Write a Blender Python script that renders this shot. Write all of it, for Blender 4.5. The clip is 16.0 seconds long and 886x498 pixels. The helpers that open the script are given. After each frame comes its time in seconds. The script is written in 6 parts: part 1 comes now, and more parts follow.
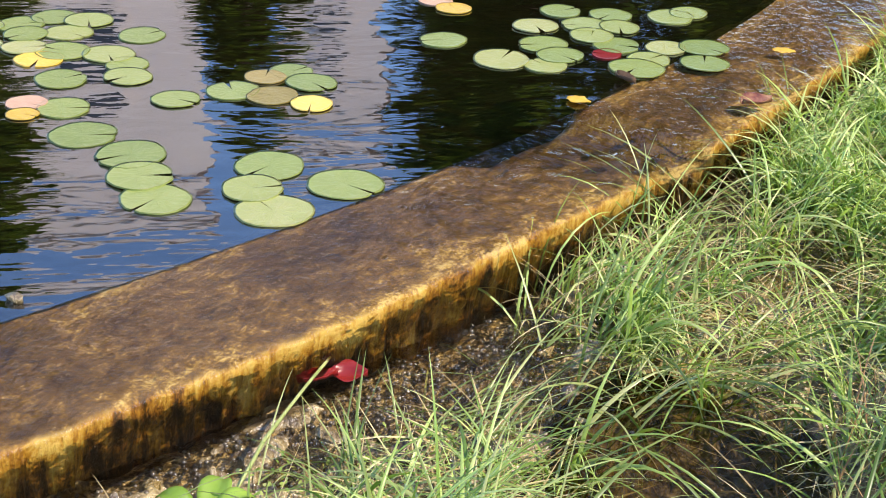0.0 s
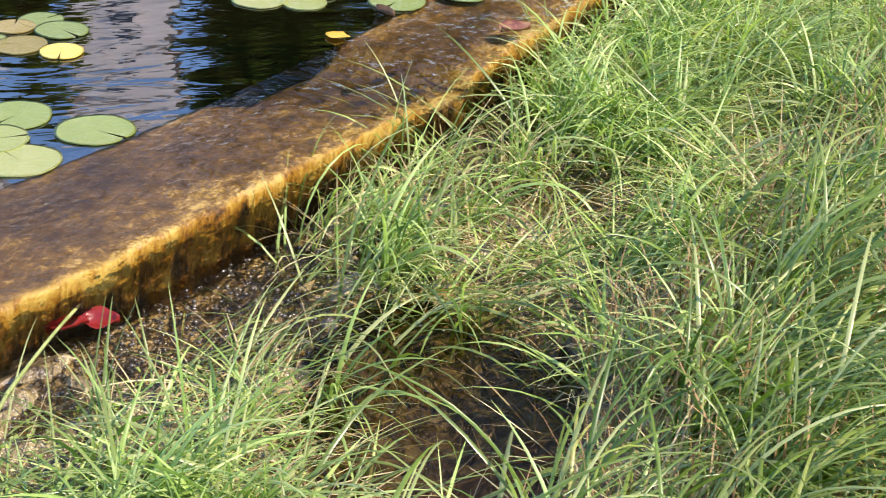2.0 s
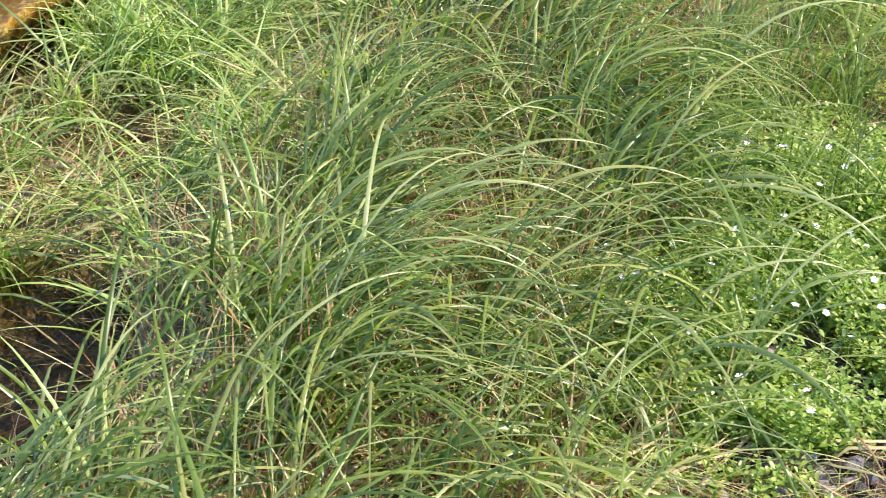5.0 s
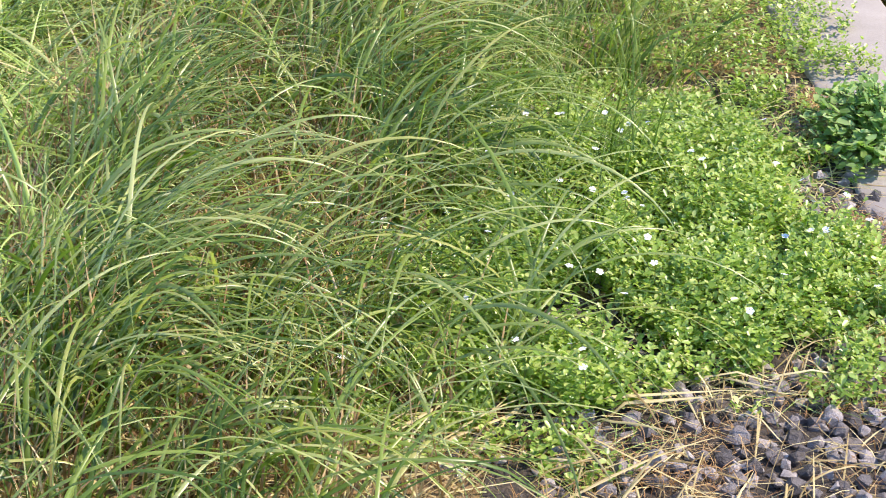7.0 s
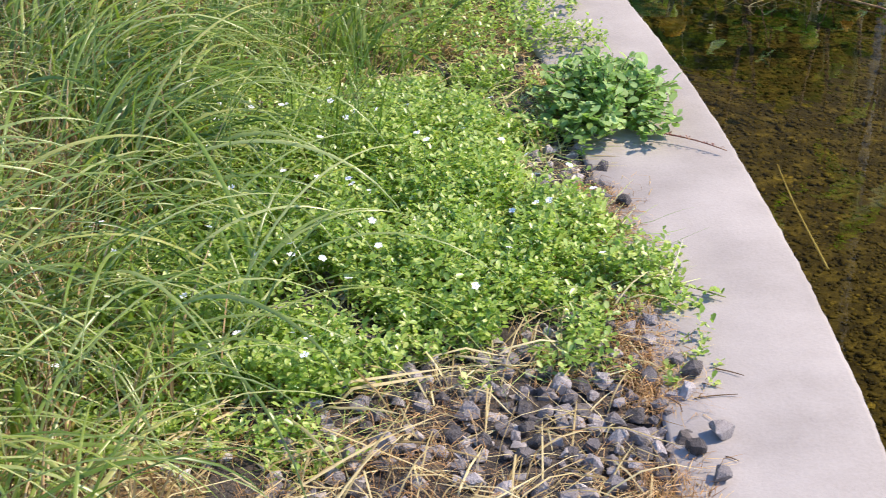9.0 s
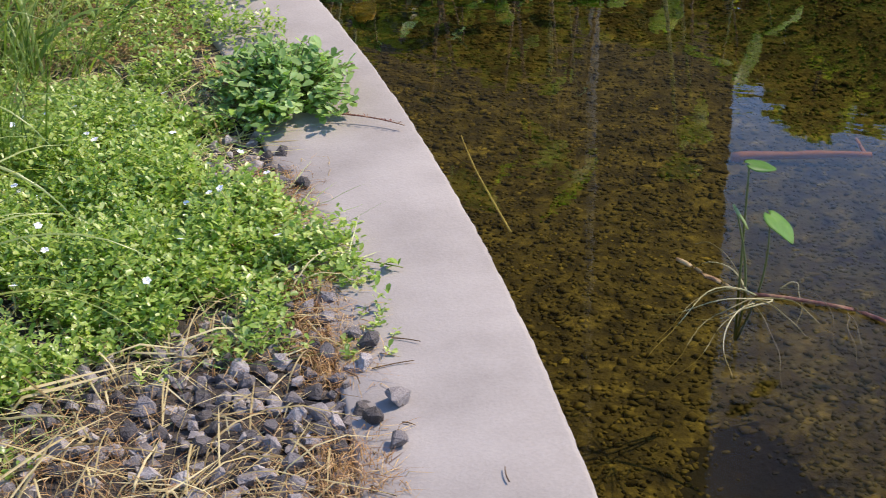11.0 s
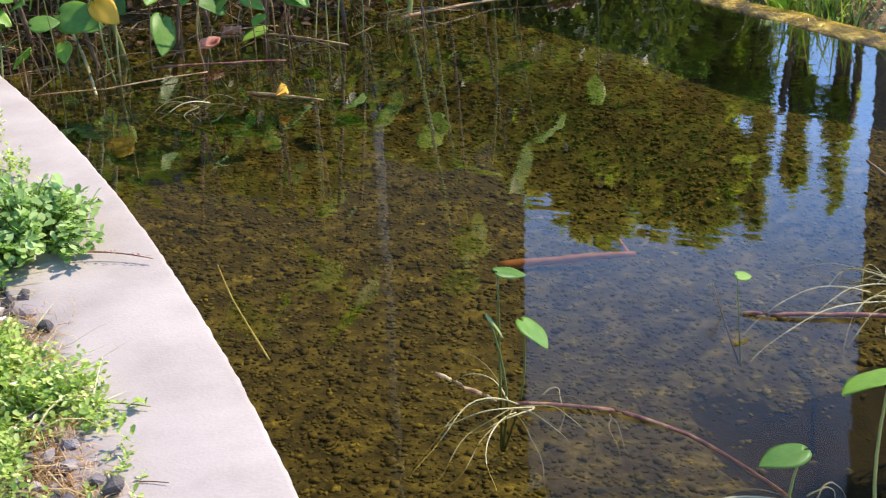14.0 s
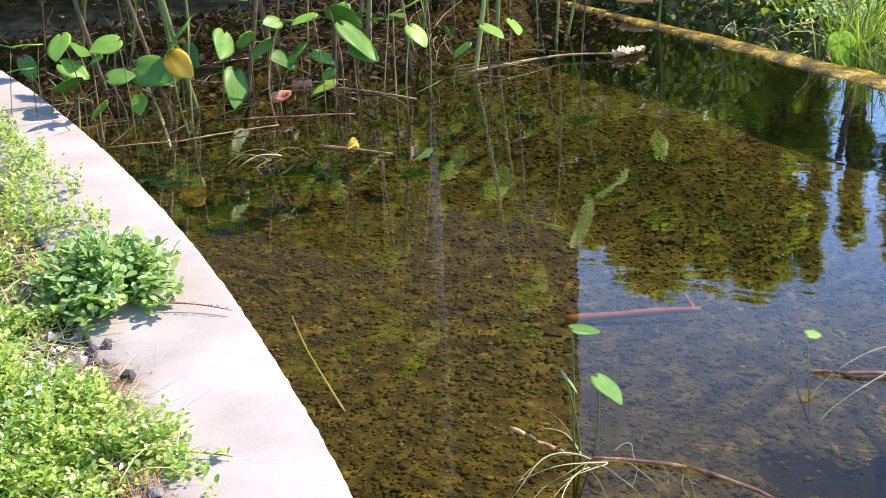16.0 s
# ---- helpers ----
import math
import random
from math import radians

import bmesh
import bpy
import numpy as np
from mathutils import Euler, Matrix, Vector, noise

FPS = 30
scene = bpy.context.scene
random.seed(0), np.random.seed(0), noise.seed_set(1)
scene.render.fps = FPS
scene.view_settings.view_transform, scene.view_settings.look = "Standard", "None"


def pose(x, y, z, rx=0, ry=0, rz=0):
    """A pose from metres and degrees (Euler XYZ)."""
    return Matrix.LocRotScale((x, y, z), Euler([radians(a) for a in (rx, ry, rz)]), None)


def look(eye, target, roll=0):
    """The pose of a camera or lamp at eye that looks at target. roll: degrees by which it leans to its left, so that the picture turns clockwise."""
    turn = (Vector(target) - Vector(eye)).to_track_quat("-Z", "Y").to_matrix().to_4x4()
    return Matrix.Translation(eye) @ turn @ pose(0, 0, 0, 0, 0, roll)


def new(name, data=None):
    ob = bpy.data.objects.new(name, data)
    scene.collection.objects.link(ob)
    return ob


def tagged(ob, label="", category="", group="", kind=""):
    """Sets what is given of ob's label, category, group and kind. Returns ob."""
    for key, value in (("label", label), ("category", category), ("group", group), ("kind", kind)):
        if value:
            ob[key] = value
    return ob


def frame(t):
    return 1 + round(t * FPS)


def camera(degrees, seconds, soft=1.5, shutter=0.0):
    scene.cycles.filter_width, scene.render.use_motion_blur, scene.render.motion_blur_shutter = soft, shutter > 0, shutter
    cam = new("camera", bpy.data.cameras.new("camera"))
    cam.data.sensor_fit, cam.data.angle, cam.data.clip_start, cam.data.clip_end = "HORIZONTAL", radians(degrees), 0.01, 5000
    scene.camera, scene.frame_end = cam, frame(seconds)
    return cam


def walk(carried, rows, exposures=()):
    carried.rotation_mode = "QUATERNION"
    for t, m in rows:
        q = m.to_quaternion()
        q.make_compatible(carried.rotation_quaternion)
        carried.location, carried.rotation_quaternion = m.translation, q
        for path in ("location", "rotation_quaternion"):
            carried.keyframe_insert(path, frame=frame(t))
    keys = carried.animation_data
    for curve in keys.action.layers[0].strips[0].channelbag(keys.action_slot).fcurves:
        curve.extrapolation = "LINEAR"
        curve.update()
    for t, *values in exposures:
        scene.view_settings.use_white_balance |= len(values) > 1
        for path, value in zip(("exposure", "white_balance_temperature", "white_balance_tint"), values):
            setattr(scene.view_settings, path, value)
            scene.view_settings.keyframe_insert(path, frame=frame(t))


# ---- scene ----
cam = camera(31.2, 16.0, soft=1.0, shutter=0.2)
PATH = [
    (0, (-0.451, 0.237, 1.678), (-1.436, 1.738, 0.797), 2.1),
    (0.5, (-0.435, 0.245, 1.666), (-1.41, 1.75, 0.78), 2.0),
    (1, (-0.402, 0.278, 1.645), (-1.31, 1.815, 0.742), 2.2),
    (1.5, (-0.368, 0.302, 1.627), (-1.219, 1.864, 0.714), 2.2),
    (2, (-0.324, 0.326, 1.611), (-1.102, 1.922, 0.69), 2.0),
    (2.5, (-0.288, 0.34, 1.596), (-1.008, 1.96, 0.67), 1.9),
    (3, (-0.227, 0.356, 1.58), (-0.874, 2.004, 0.65), 1.3),
    (3.5, (-0.171, 0.372, 1.568), (-0.729, 2.049, 0.633), 0.8),
    (4, (-0.145, 0.382, 1.537), (-0.647, 2.076, 0.6), 0.8),
    (4.5, (-0.113, 0.388, 1.519), (-0.561, 2.09, 0.568), 0.3),
    (4.7, (-0.097, 0.388, 1.519), (-0.512, 2.097, 0.566), 0.4),
    (6.8, (0.045, 0.42, 1.446), (-0.157, 2.171, 0.501), 0.1),
    (7, (0.049, 0.422, 1.443), (-0.128, 2.177, 0.499), 0.2),
    (7.5, (0.056, 0.434, 1.43), (-0.066, 2.194, 0.489), 0.5),
    (8, (0.084, 0.448, 1.416), (0.017, 2.209, 0.469), 0.6),
    (8.5, (0.128, 0.459, 1.393), (0.137, 2.224, 0.452), 0.5),
    (9, (0.177, 0.461, 1.375), (0.255, 2.23, 0.446), -0.2),
    (9.2, (0.195, 0.458, 1.372), (0.311, 2.227, 0.448), -0.1),
    (11.3, (0.358, 0.425, 1.331), (0.769, 2.144, 0.395), -1.6),
    (11.5, (0.375, 0.418, 1.329), (0.815, 2.125, 0.383), -1.6),
    (12, (0.431, 0.397, 1.321), (0.936, 2.079, 0.362), -2.3),
    (12.5, (0.488, 0.402, 1.289), (1.093, 2.038, 0.31), -3.1),
    (13, (0.497, 0.422, 1.271), (1.158, 2.048, 0.312), -2.5),
    (13.5, (0.486, 0.453, 1.276), (1.149, 2.109, 0.37), -2.2),
    (14, (0.456, 0.467, 1.294), (1.076, 2.194, 0.499), -2.6),
    (14.5, (0.418, 0.45, 1.308), (1.004, 2.199, 0.535), -2.4),
    (15, (0.401, 0.45, 1.319), (0.973, 2.209, 0.557), -2.3),
    (15.5, (0.395, 0.446, 1.331), (0.966, 2.213, 0.587), -2.3),
    (16, (0.396, 0.438, 1.336), (0.967, 2.207, 0.597), -2.7),
]
walk(cam, [(t, look(eye, target, roll)) for t, eye, target, roll in PATH],
     [(0.0, 0.74), (2.0, 0.80), (4.5, 0.84), (8.0, 0.75), (9.2, 0.62), (11.3, 0.32), (13.2, 0.44), (14.0, 0.90), (14.6, 0.99), (16.0, 1.17)])

# ---- daylight ----
SUN_AZ, SUN_EL = radians(86.0), radians(50.0)
world = bpy.data.worlds.new("daylight")
scene.world = world
world.use_nodes = True
wn = world.node_tree
sky = wn.nodes.new("ShaderNodeTexSky")
sky.sky_type, sky.sun_disc = "NISHITA", False
sky.sun_elevation, sky.sun_rotation = SUN_EL, SUN_AZ
sky.air_density, sky.dust_density, sky.ozone_density = 1.0, 0.2, 4.0
wn.nodes["Background"].inputs["Strength"].default_value = 0.24
tint = wn.nodes.new("ShaderNodeMix")
tint.data_type, tint.blend_type = "RGBA", "MULTIPLY"
tint.inputs[0].default_value = 1.0
tint.inputs[7].default_value = (0.95, 0.97, 1.07, 1.0)
wn.links.new(sky.outputs[0], tint.inputs[6])
wn.links.new(tint.outputs[2], wn.nodes["Background"].inputs["Color"])
sun_data = bpy.data.lights.new("sun", "SUN")
sun_data.energy, sun_data.angle, sun_data.color = 4.9, radians(0.53), (1.0, 0.85, 0.685)
sun = new("sun", sun_data)
to_sun = Vector((math.sin(SUN_AZ) * math.cos(SUN_EL), math.cos(SUN_AZ) * math.cos(SUN_EL), math.sin(SUN_EL)))
sun.matrix_world = look(to_sun * 30, (0, 0, 0))


# ---- small builders ----
def mesh_of(name, verts, faces, mats=(), smooth=False, slots=None):
    me = bpy.data.meshes.new(name)
    me.from_pydata([tuple(v) for v in verts], [], [tuple(int(i) for i in f) for f in faces])
    for m in mats:
        me.materials.append(m)
    if slots is not None:
        me.polygons.foreach_set("material_index", np.asarray(slots, dtype=np.int32))
    if smooth:
        me.polygons.foreach_set("use_smooth", np.ones(len(me.polygons), dtype=bool))
    me.update()
    return me


def child(name, me, parent, label="", m=None):
    ob = new(name, me)
    ob.parent = parent
    if m is not None:
        ob.matrix_basis = m
    if label:
        ob["label"] = label
    return ob


def thing(name, label, category, m=None, group="", kind="", me=None):
    ob = new(name, me)
    if m is not None:
        ob.matrix_world = m
    return tagged(ob, label, category, group, kind)


def grid(us, vs, place, flip=False):
    """A sheet over rows us and columns vs; place(u, v) gives the point. flip: turn it to face the other way."""
    verts = [place(u, v) for u in us for v in vs]
    n = len(vs)
    faces = [(i * n + j, (i + 1) * n + j, (i + 1) * n + j + 1, i * n + j + 1) for i in range(len(us) - 1) for j in range(n - 1)]
    return verts, [q[::-1] for q in faces] if flip else faces


def tube(points, r0, r1, sides=6, knots=0.0):
    """A tapered round stalk along points."""
    pts = [Vector(p) for p in points]
    verts, faces = [], []
    for i, p in enumerate(pts):
        d = (pts[min(i + 1, len(pts) - 1)] - pts[max(i - 1, 0)]).normalized()
        a = d.orthogonal().normalized() if abs(d.z) < 0.9 else d.cross(Vector((0, 1, 0))).normalized()
        b = d.cross(a)
        r = r0 + (r1 - r0) * i / max(len(pts) - 1, 1)
        r *= 1 + knots * (0.5 + 0.5 * math.sin(i * 1.05)) ** 8
        for k in range(sides):
            t = 2 * math.pi * k / sides
            verts.append(p + (a * math.cos(t) + b * math.sin(t)) * r)
    for i in range(len(pts) - 1):
        for k in range(sides):
            k2 = (k + 1) % sides
            faces.append((i * sides + k, i * sides + k2, (i + 1) * sides + k2, (i + 1) * sides + k))
    faces.append(tuple(range(sides))[::-1])
    faces.append(tuple((len(pts) - 1) * sides + k for k in range(sides)))
    return verts, faces


def joined(pieces):
    verts, faces = [], []
    for v, f in pieces:
        n = len(verts)
        verts += list(v)
        faces += [tuple(i + n for i in q) for q in f]
    return verts, faces


def bend(p0, p1, sag=0.0, side=0.0, steps=8):
    """Points of a bowed line from p0 to p1."""
    p0, p1 = Vector(p0), Vector(p1)
    d = p1 - p0
    across = Vector((-d.y, d.x, 0)).normalized() if d.xy.length > 1e-6 else Vector((1, 0, 0))
    return [p0 + d * (i / steps) + Vector((0, 0, sag)) * math.sin(math.pi * i / steps) + across * side * math.sin(math.pi * i / steps) for i in range(steps + 1)]


def rough_stone(radius, seed, flat=0.7, points=13):
    """An angular broken stone."""
    rnd = random.Random(seed)
    bm = bmesh.new()
    for _ in range(points):
        v = Vector((rnd.gauss(0, 1), rnd.gauss(0, 1), rnd.gauss(0, 1))).normalized() * radius * rnd.uniform(0.75, 1.1)
        bm.verts.new((v.x * rnd.uniform(0.9, 1.15), v.y * 0.85, v.z * flat))
    bmesh.ops.convex_hull(bm, input=bm.verts)
    bmesh.ops.delete(bm, geom=[v for v in bm.verts if not v.link_faces], context="VERTS")
    return bm


def bm_mesh(name, bm, mats=(), smooth=False):
    me = bpy.data.meshes.new(name)
    bm.to_mesh(me)
    bm.free()
    for m in mats:
        me.materials.append(m)
    if smooth:
        me.polygons.foreach_set("use_smooth", np.ones(len(me.polygons), dtype=bool))
    return me


# ---- materials ----
def nodes_of(name):
    m = bpy.data.materials.new(name)
    m.use_nodes = True
    nt = m.node_tree
    return m, nt, nt.nodes["Principled BSDF"], nt.nodes["Material Output"]


def ramp(nt, fac, stops):
    r = nt.nodes.new("ShaderNodeValToRGB")
    els = r.color_ramp.elements
    while len(els) < len(stops):
        els.new(0.5)
    for e, (p, c) in zip(els, stops):
        e.position, e.color = p, (*c, 1)
    nt.links.new(fac, r.inputs[0])
    return r.outputs[0]


def noise_of(nt, scale, detail=4, rough=0.55, stretch=(1, 1, 1), coord="Position", distort=0.0, turn=0.0):
    if coord == "Position":
        src = nt.nodes.new("ShaderNodeNewGeometry").outputs["Position"]
    else:
        src = nt.nodes.new("ShaderNodeTexCoord").outputs[coord]
    mp = nt.nodes.new("ShaderNodeMapping")
    if turn:
        mp.vector_type = "TEXTURE"
        mp.inputs["Rotation"].default_value = (0, 0, radians(turn))
    mp.inputs["Scale"].default_value = stretch
    nt.links.new(src, mp.inputs[0])
    n = nt.nodes.new("ShaderNodeTexNoise")
    n.inputs["Scale"].default_value, n.inputs["Detail"].default_value, n.inputs["Roughness"].default_value = scale, detail, rough
    n.inputs["Distortion"].default_value = distort
    nt.links.new(mp.outputs[0], n.inputs["Vector"])
    return n.outputs["Fac"]


def mixed(nt, fac, a, b, blend="MIX"):
    m = nt.nodes.new("ShaderNodeMix")
    m.data_type, m.blend_type = "RGBA", blend
    if isinstance(fac, (int, float)):
        m.inputs[0].default_value = fac
    else:
        nt.links.new(fac, m.inputs[0])
    for slot, v in ((6, a), (7, b)):
        if isinstance(v, tuple):
            m.inputs[slot].default_value = (*v, 1)
        else:
            nt.links.new(v, m.inputs[slot])
    return m.outputs[2]


def math_of(nt, op, a, b=0.0):
    m = nt.nodes.new("ShaderNodeMath")
    m.operation = op
    for i, v in enumerate((a, b)):
        if isinstance(v, (int, float)):
            m.inputs[i].default_value = v
        else:
            nt.links.new(v, m.inputs[i])
    return m.outputs[0]


def bump_of(nt, height, strength, distance):
    b = nt.nodes.new("ShaderNodeBump")
    b.inputs["Strength"].default_value, b.inputs["Distance"].default_value = strength, distance
    nt.links.new(height, b.inputs["Height"])
    return b.outputs[0]


def plain(name, stops, scale=8.0, rough=0.8, bump=0.3, bump_scale=60.0, depth=0.004, spec=0.4, coord="Position", pick=None, stretch=(1, 1, 1), metal=0.0):
    """A surface whose colour wanders between the stops, with a fine grain."""
    m, nt, p, out = nodes_of(name)
    coarse = noise_of(nt, scale, 5, 0.6, stretch, coord)
    fine = noise_of(nt, bump_scale, 4, 0.6, stretch, coord)
    fac = math_of(nt, "ADD", math_of(nt, "MULTIPLY", coarse, 0.75), math_of(nt, "MULTIPLY", fine, 0.25))
    if pick:
        if pick == "island":
            r = nt.nodes.new("ShaderNodeNewGeometry").outputs["Random Per Island"]
        else:
            r = nt.nodes.new("ShaderNodeObjectInfo").outputs["Random"]
        fac = math_of(nt, "ADD", math_of(nt, "MULTIPLY", fac, 0.45), math_of(nt, "MULTIPLY", r, 0.55))
    nt.links.new(ramp(nt, fac, stops), p.inputs["Base Color"])
    p.inputs["Roughness"].default_value = rough
    p.inputs["Specular IOR Level"].default_value = spec
    p.inputs["Metallic"].default_value = metal
    nt.links.new(bump_of(nt, fine, bump, depth), p.inputs["Normal"])
    return m


def leaf_mat(name, stops, pick="island", through_light=0.35, rough=0.45, scale=30.0, spec=0.45, coat=0.0):
    """Thin green tissue that lets part of the light through."""
    m, nt, p, out = nodes_of(name)
    if pick == "island":
        r = nt.nodes.new("ShaderNodeNewGeometry").outputs["Random Per Island"]
    else:
        r = nt.nodes.new("ShaderNodeObjectInfo").outputs["Random"]
    n = noise_of(nt, scale, 3)
    fac = math_of(nt, "ADD", math_of(nt, "MULTIPLY", r, 0.75), math_of(nt, "MULTIPLY", n, 0.25))
    col = ramp(nt, fac, stops)
    nt.links.new(col, p.inputs["Base Color"])
    p.inputs["Roughness"].default_value = rough
    p.inputs["Specular IOR Level"].default_value = spec
    p.inputs["Coat Weight"].default_value = coat
    t = nt.nodes.new("ShaderNodeBsdfTranslucent")
    bright = mixed(nt, 0.5, col, (0.55, 0.75, 0.10), "MULTIPLY")
    boost = mixed(nt, 1.0, bright, (2.2, 2.2, 1.6), "MULTIPLY")
    nt.links.new(boost, t.inputs[0])
    mx = nt.nodes.new("ShaderNodeMixShader")
    mx.inputs[0].default_value = through_light
    nt.links.new(p.outputs[0], mx.inputs[1])
    nt.links.new(t.outputs[0], mx.inputs[2])
    nt.links.new(mx.outputs[0], out.inputs[0])
    return m


def water_mat(name, tint, stretch, scale, strength, distance, fine=0.25, ior=1.333, turn=0.0, curve=1.0, gain=1.0, most=1.0, gloss=0.02):
    """Clear water: a mirror by Fresnel over a tinted clear body."""
    m, nt, p, out = nodes_of(name)
    nt.nodes.remove(p)
    a = noise_of(nt, scale, 3, 0.5, stretch, distort=0.4, turn=turn)
    b = noise_of(nt, scale * 3.1, 2, 0.5, stretch, turn=turn)
    h = math_of(nt, "ADD", a, math_of(nt, "MULTIPLY", b, fine))
    nrm = bump_of(nt, h, strength, distance)
    fr = nt.nodes.new("ShaderNodeFresnel")
    fr.inputs["IOR"].default_value = ior
    gl = nt.nodes.new("ShaderNodeBsdfGlossy")
    gl.inputs["Roughness"].default_value = gloss
    tr = nt.nodes.new("ShaderNodeBsdfTransparent")
    tr.inputs[0].default_value = (*tint, 1)
    for n in (fr, gl):
        nt.links.new(nrm, n.inputs["Normal"])
    mx = nt.nodes.new("ShaderNodeMixShader")
    nt.links.new(math_of(nt, "MINIMUM", math_of(nt, "MULTIPLY", math_of(nt, "POWER", fr.outputs[0], curve), gain), most), mx.inputs[0])
    nt.links.new(tr.outputs[0], mx.inputs[1])
    nt.links.new(gl.outputs[0], mx.inputs[2])
    nt.links.new(mx.outputs[0], out.inputs[0])
    return m


def algae_wall_mat():
    """Wet concrete under brown and golden algae that hangs in threads down the outer face."""
    m, nt, p, out = nodes_of("algae_concrete")
    geo = nt.nodes.new("ShaderNodeNewGeometry")
    smear = noise_of(nt, 4.0, 7, 0.72, (1.0, 0.55, 1.0), distort=0.3)
    fine = noise_of(nt, 30.0, 6, 0.74, (1, 0.6, 0.25), distort=0.5)
    grain = noise_of(nt, 110.0, 4, 0.7)
    thread = noise_of(nt, 38.0, 4, 0.7, (1.0, 1.0, 0.05), distort=0.1)
    wide = noise_of(nt, 6.0, 4, 0.6, (1.0, 1.0, 0.3))
    sep = nt.nodes.new("ShaderNodeSeparateXYZ")
    nt.links.new(geo.outputs["Normal"], sep.inputs[0])
    pos = nt.nodes.new("ShaderNodeSeparateXYZ")
    nt.links.new(geo.outputs["Position"], pos.inputs[0])
    upward = math_of(nt, "ABSOLUTE", sep.outputs["Z"])
    rim = nt.nodes.new("ShaderNodeAttribute")
    rim.attribute_name = "rim"
    growth = math_of(nt, "MULTIPLY", math_of(nt, "SUBTRACT", rim.outputs["Fac"], 0.30), math_of(nt, "MULTIPLY", noise_of(nt, 3.2, 4, 0.7), 0.14))
    mix = math_of(nt, "ADD", math_of(nt, "ADD", growth, math_of(nt, "MULTIPLY", smear, 0.38)), math_of(nt, "ADD", math_of(nt, "MULTIPLY", fine, 0.36), math_of(nt, "MULTIPLY", grain, 0.26)))
    top = ramp(nt, mix, [(0.36, (0.016, 0.010, 0.007)), (0.44, (0.070, 0.045, 0.017)), (0.51, (0.150, 0.094, 0.029)), (0.545, (0.29, 0.195, 0.053)), (0.60, (0.64, 0.53, 0.21))])
    # threads of golden growth hang from the rim, each to a length of its own
    reach = math_of(nt, "ADD", math_of(nt, "MULTIPLY", thread, 0.42), math_of(nt, "MULTIPLY", wide, 0.22))
    drop = math_of(nt, "MULTIPLY", math_of(nt, "ADD", pos.outputs["Z"], 0.03), -1.0)
    left = math_of(nt, "ADD", math_of(nt, "MULTIPLY", math_of(nt, "SUBTRACT", math_of(nt, "SUBTRACT", reach, 0.20), drop), 3.2), math_of(nt, "ADD", math_of(nt, "MULTIPLY", fine, 1.0), math_of(nt, "ADD", math_of(nt, "MULTIPLY", math_of(nt, "SUBTRACT", grain, 0.6), 0.7), math_of(nt, "MULTIPLY", math_of(nt, "SUBTRACT", noise_of(nt, 7.0, 3, 0.6), 0.5), 1.6))))
    face = ramp(nt, left, [(0.20, (0.016, 0.009, 0.004)), (0.38, (0.075, 0.034, 0.007)), (0.54, (0.23, 0.108, 0.013)), (0.74, (0.40, 0.238, 0.033)), (1.0, (0.58, 0.44, 0.115))])
    steep = ramp(nt, upward, [(0.45, (1, 1, 1)), (0.93, (0, 0, 0))])
    nt.links.new(mixed(nt, steep, top, face), p.inputs["Base Color"])
    p.inputs["Roughness"].default_value = 0.30
    p.inputs["Specular IOR Level"].default_value = 0.6
    relief = math_of(nt, "ADD", mixed(nt, steep, fine, thread), math_of(nt, "MULTIPLY", grain, 0.4))
    nt.links.new(bump_of(nt, relief, 0.85, 0.012), p.inputs["Normal"])
    return m


M_SOIL = plain("straw_soil", [(0.30, (0.05, 0.032, 0.018)), (0.48, (0.15, 0.095, 0.045)), (0.62, (0.32, 0.21, 0.10)), (0.75, (0.45, 0.33, 0.18))], 14, 0.9, 0.8, 120, 0.01)
M_GRIT = plain("dark_grit", [(0.3, (0.02, 0.016, 0.014)), (0.55, (0.06, 0.048, 0.040)), (0.75, (0.15, 0.11, 0.075))], 30, 0.9, 0.9, 120, 0.01)
M_MUD = plain("wet_mud", [(0.32, (0.022, 0.014, 0.006)), (0.43, (0.095, 0.065, 0.029)), (0.52, (0.205, 0.152, 0.066)), (0.63, (0.38, 0.30, 0.150))], 13, 0.30, 1.0, 26, 0.034, 1.0)
# for domes added as water sparkle, dark so that mainly their glints show
M_GLINT_DOME = plain("wet_grit", [(0.3, (0.025, 0.018, 0.009)), (0.5, (0.060, 0.044, 0.021)), (0.7, (0.13, 0.098, 0.050))], 13, 0.30, 0.1, 26, 0.001, 1.0)
M_LUMP = plain("wet_brown_lump", [(0.28, (0.06, 0.040, 0.013)), (0.46, (0.21, 0.145, 0.046)), (0.66, (0.44, 0.32, 0.12))], 16, 0.20, 1.0, 60, 0.035, 1.0)
M_BED = plain("pond_bed", [(0.32, (0.009, 0.007, 0.003)), (0.43, (0.033, 0.026, 0.008)), (0.52, (0.066, 0.053, 0.014)), (0.60, (0.12, 0.098, 0.025)), (0.70, (0.26, 0.21, 0.050))], 16, 0.9, 0.8, 60, 0.012)
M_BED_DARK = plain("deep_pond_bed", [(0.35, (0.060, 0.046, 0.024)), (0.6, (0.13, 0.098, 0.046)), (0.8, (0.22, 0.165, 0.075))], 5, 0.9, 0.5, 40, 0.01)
# near-black bed colour stands in for light lost in deeper water
M_BED_DIMMED = plain("dimmed_bed", [(0.35, (0.003, 0.003, 0.002)), (0.55, (0.008, 0.006, 0.004)), (0.75, (0.028, 0.021, 0.008))], 26, 0.9, 0.6, 60, 0.008)
